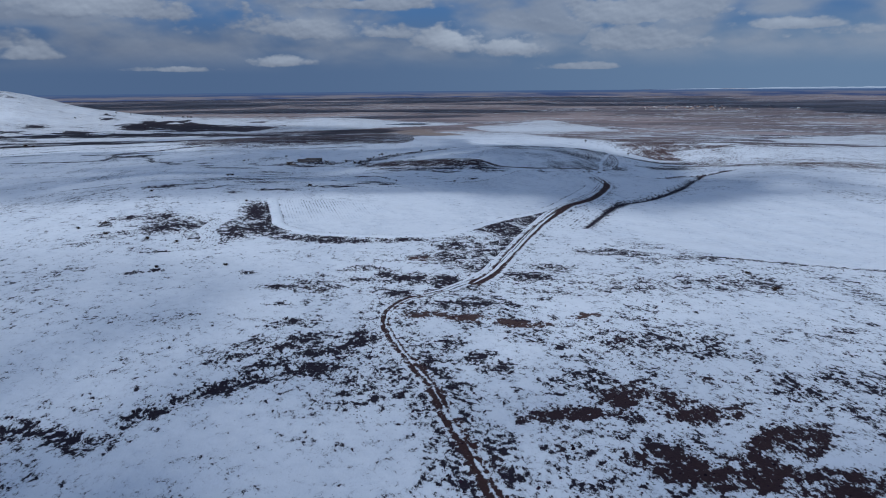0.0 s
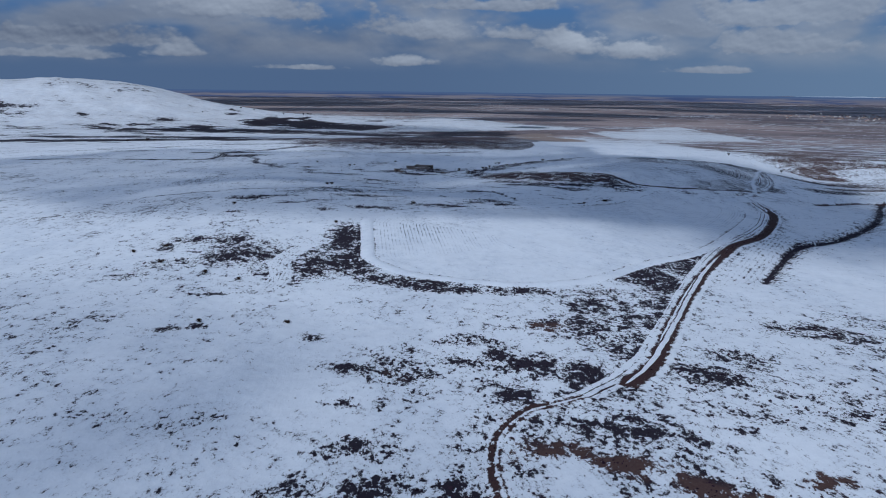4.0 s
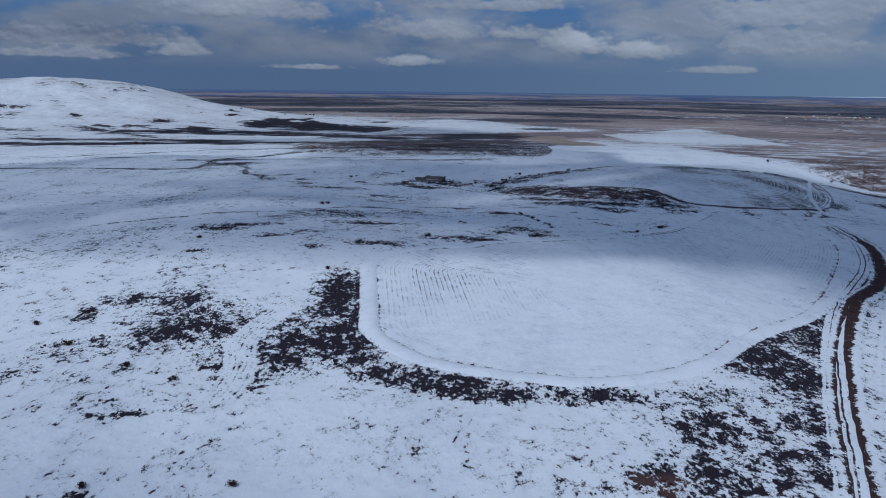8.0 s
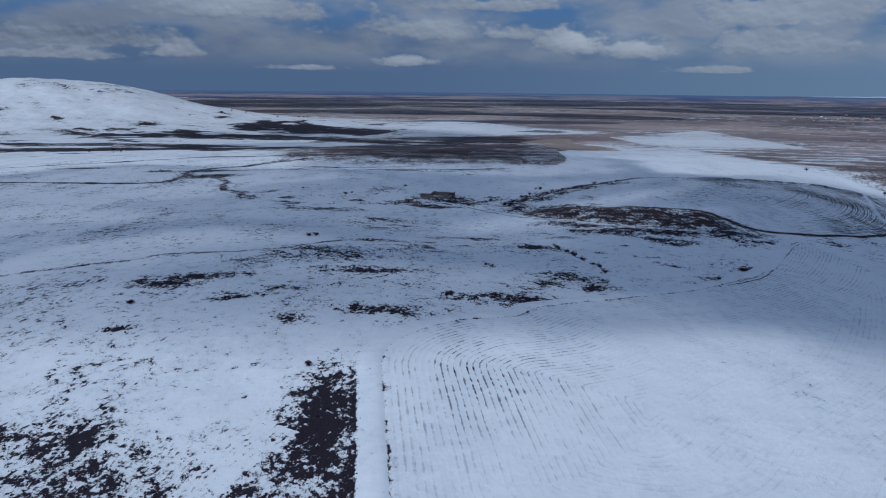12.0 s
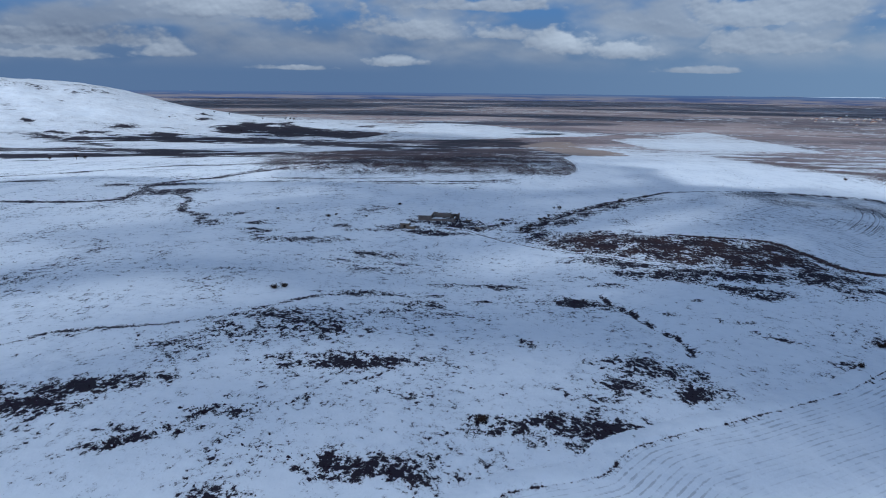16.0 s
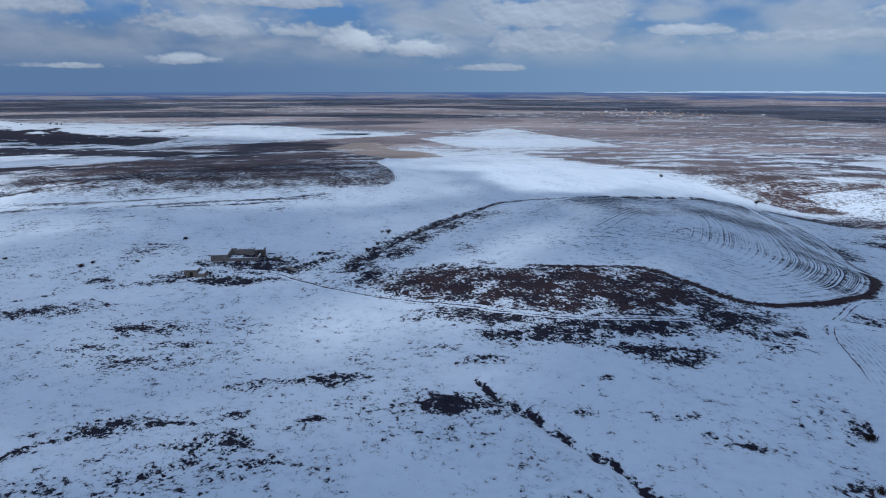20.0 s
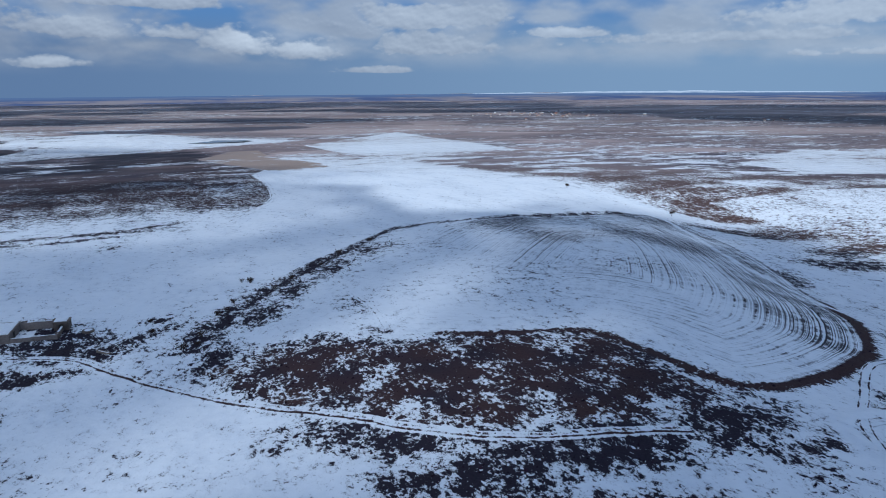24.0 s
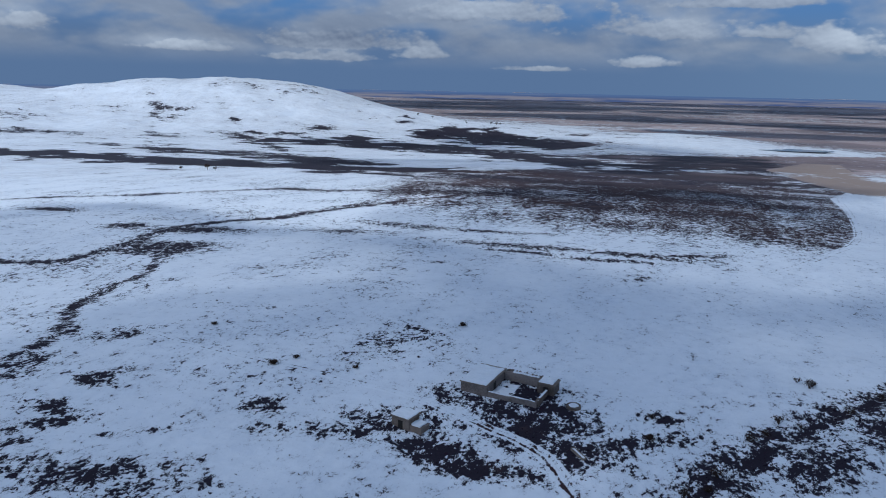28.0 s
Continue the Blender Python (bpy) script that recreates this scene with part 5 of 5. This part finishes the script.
# ---------------------------------------------------------------- village in the plain
def house(seed):
    rng = random.Random(seed)
    w, d, h = rng.uniform(5, 8), rng.uniform(4, 6), rng.uniform(2.4, 3.6)
    made = tagged(new("village_house"), "small pale village house with a pitched roof, far off", "house", "village in the plain")
    wall = block("walls", (-w / 2, w / 2, -d / 2, d / 2, -1.0, h), PALE_WALL, made, 0.0, 1)
    bm = bmesh.new()
    v = [bm.verts.new(p) for p in ((-w / 2 - .3, -d / 2 - .3, h), (w / 2 + .3, -d / 2 - .3, h), (w / 2 + .3, d / 2 + .3, h), (-w / 2 - .3, d / 2 + .3, h), (-w / 2 - .3, 0, h + 1.5), (w / 2 + .3, 0, h + 1.5))]
    for f in ((0, 1, 5, 4), (2, 3, 4, 5), (3, 0, 4), (1, 2, 5), (0, 3, 2, 1)):
        bm.faces.new([v[k] for k in f])
    part("roof", bm, TILE if seed % 3 else SNOW, made)
    for k in (-1, 1):
        block("window", (k * w / 4 - 0.4, k * w / 4 + 0.4, -d / 2 - 0.03, -d / 2 + 0.02, 0.9, 1.9), OPENING_SHADE, wall, 0.0, 1)
    return made


rng = random.Random(11)
rows = []
while len(rows) < 64:
    a, b = rng.gauss(0, 1), rng.gauss(0, 1)
    x, y = 1175 + a * 75 + b * 60, 2080 - a * 60 + b * 90
    if all((x - p) ** 2 + (y - q) ** 2 > 120 for p, q in rows):
        rows.append((x, y))
rows += [(1500 + rng.uniform(-60, 60), 1500 + rng.uniform(-30, 30)) for k in range(9)]
scatter([house(k) for k in range(6)], rows, 6, 0.6, 1.0)


# ---------------------------------------------------------------- heath tussocks standing out of the snow
def tussocks(name, count, area, threshold, low, high, seed, label):
    """Thousands of small ragged tufts, thickest where the ground is bare."""
    rng = np.random.default_rng(seed)
    x, y = rng.uniform(area[0], area[1], count), rng.uniform(area[2], area[3], count)
    cover, _ = lie(x, y)
    chance = np.clip((cover["bare"] - threshold) * 2.4, 0.0, 1) * (1 - cover["mud"] * 0.6)
    clump = 0.5 + 0.5 * ripple(x, y, 4.5, 15) * ripple(x, y, 11, 16) + 0.25 * ripple(x, y, 2.6, 17)
    take = rng.random(count) < chance * np.clip(clump, 0.05, 1)
    x, y = x[take], y[take]
    z, m = ground_at(x, y), len(x)
    size = rng.uniform(low, high, m) * np.where(rng.random(m) < 0.12, 1.7, 1.0)
    turn, k = rng.uniform(0, 6.283, m), 6
    verts = np.zeros((m, k + 2, 3))
    for j in range(k):
        a = turn + j * 6.283 / k
        r = size * rng.uniform(0.45, 1.15, m)
        verts[:, j] = np.stack([x + np.cos(a) * r, y + np.sin(a) * r * 0.8, z - 0.06], -1)
    for j in (0, 1):
        verts[:, k + j] = np.stack([x + rng.normal(0, 0.3, m) * size, y + rng.normal(0, 0.3, m) * size, z + size * rng.uniform(0.35, 0.8, m)], -1)
    faces = []
    for j in range(k):
        top = k + (j >= k // 2)
        faces.append((j, (j + 1) % k, top))
    faces += [(0, k, k + 1), (k // 2, k + 1, k)]
    start = np.arange(m)[:, None, None] * (k + 2)
    tris = (start + np.array(faces)[None]).reshape(-1, 3)
    me = bpy.data.meshes.new(name)
    me.from_pydata(verts.reshape(-1, 3).tolist(), [], tris.tolist())
    me.materials.append(TUFT)
    return tagged(new(name, me), label, "heath", kind="stuff")


TUFT, n = material("heath_tuft")
geometry = n.add("ShaderNodeNewGeometry")
fine = n.noise(geometry.outputs["Position"], 7.0, 4.0, 0.7)
tone = n.math("ADD", n.math("MULTIPLY", geometry.outputs["Random Per Island"], 0.75), n.math("MULTIPLY", fine, 0.3))
n.surface(n.mix(tone, (0.007, 0.005, 0.009, 1), (0.044, 0.025, 0.040, 1)), 0.95, fine, 0.6, 0.05, 0.1)
tussocks("heath_tussocks", 160000, (-110, 150, -20, 260), 0.27, 0.10, 0.28, 1, "dark heather and dry grass tufts poking through snow")
tussocks("upland_tussocks", 150000, (-140, 200, 200, 520), 0.27, 0.11, 0.30, 2, "dark heather and dry grass tufts poking through snow")


# ---------------------------------------------------------------- unseen clouds added to shade the ground
SHELLS = (("cloud_core", 0.72), ("cloud_middle", 0.9), ("cloud_fringe", 1.08))


def cumulus(seed, size, vapour, shells=SHELLS):
    """A lumpy, flat-based cloud about size metres across, out of view, denser within than at its rim."""
    rng = random.Random(seed)
    cloud = tagged(new("cumulus_cloud"), "lumpy cloud out of view, added to shade the ground", "cloud", "broken cumulus overhead")
    for name, grow in shells:
        bm = bmesh.new()
        bmesh.ops.create_icosphere(bm, subdivisions=4, radius=size / 2 * grow)
        shift = Vector((rng.random() * 90, rng.random() * 90, 7))
        for v in bm.verts:
            w = v.co / (size * 0.22) + shift
            v.co *= 1 + 0.42 * noise.fractal(w, 0.9, 2.1, 4)
            v.co.z *= 0.30 if v.co.z > 0 else 0.10
        part(name, bm, vapour, cloud)
    return cloud


# unseen clouds, set by where the wanted shadow falls: place, size, stretch east, stretch north, turn
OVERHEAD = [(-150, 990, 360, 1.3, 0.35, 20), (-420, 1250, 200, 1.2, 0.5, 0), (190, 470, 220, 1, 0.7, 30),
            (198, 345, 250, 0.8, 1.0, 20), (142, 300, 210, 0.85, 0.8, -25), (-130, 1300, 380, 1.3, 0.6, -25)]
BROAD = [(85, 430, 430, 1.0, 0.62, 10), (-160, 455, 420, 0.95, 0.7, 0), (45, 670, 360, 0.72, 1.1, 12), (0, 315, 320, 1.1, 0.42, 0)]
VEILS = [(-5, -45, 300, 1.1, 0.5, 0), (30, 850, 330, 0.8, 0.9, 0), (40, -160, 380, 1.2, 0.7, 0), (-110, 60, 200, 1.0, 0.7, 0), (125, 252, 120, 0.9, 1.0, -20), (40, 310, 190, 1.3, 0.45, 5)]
# more of them for long shadows wanted over the plain: place, width, depth
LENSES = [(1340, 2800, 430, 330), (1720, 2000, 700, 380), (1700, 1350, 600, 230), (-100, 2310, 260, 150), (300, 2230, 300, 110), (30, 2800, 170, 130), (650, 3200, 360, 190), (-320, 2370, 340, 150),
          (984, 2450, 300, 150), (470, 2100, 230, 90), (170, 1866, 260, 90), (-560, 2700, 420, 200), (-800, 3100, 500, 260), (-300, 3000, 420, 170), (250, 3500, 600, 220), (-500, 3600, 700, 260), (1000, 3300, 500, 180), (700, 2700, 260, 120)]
kinds = [cumulus(3, 100.0, CLOUD), cumulus(8, 100.0, CLOUD), cumulus(21, 100.0, CLOUD)]
heavy = [cumulus(5, 100.0, DENSE_CLOUD), cumulus(13, 100.0, DENSE_CLOUD)]
thin = [cumulus(17, 100.0, VEIL), cumulus(29, 100.0, VEIL)]
broad_kinds = [cumulus(31, 100.0, DECK, SHELLS[1:2]), cumulus(37, 100.0, DECK, SHELLS[1:2])]
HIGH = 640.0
# set back towards the sun so each shadow lands on its listed place
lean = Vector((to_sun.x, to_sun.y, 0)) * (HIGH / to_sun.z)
rng = random.Random(5)
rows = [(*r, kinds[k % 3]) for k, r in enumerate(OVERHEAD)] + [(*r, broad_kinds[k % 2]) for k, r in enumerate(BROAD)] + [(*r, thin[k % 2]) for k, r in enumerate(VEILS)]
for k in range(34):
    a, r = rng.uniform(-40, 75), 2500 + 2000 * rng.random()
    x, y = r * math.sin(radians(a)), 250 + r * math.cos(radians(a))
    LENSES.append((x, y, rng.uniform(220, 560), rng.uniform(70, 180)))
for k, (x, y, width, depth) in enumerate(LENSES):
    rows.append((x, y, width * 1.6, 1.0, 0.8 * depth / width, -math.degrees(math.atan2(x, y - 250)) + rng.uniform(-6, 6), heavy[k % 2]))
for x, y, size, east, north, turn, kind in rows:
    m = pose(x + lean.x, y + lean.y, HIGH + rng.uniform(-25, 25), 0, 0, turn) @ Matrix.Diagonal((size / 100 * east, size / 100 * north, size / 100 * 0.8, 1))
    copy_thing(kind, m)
for made in kinds + heavy + thin + broad_kinds:
    for o in (*made.children_recursive, made):
        bpy.data.objects.remove(o)
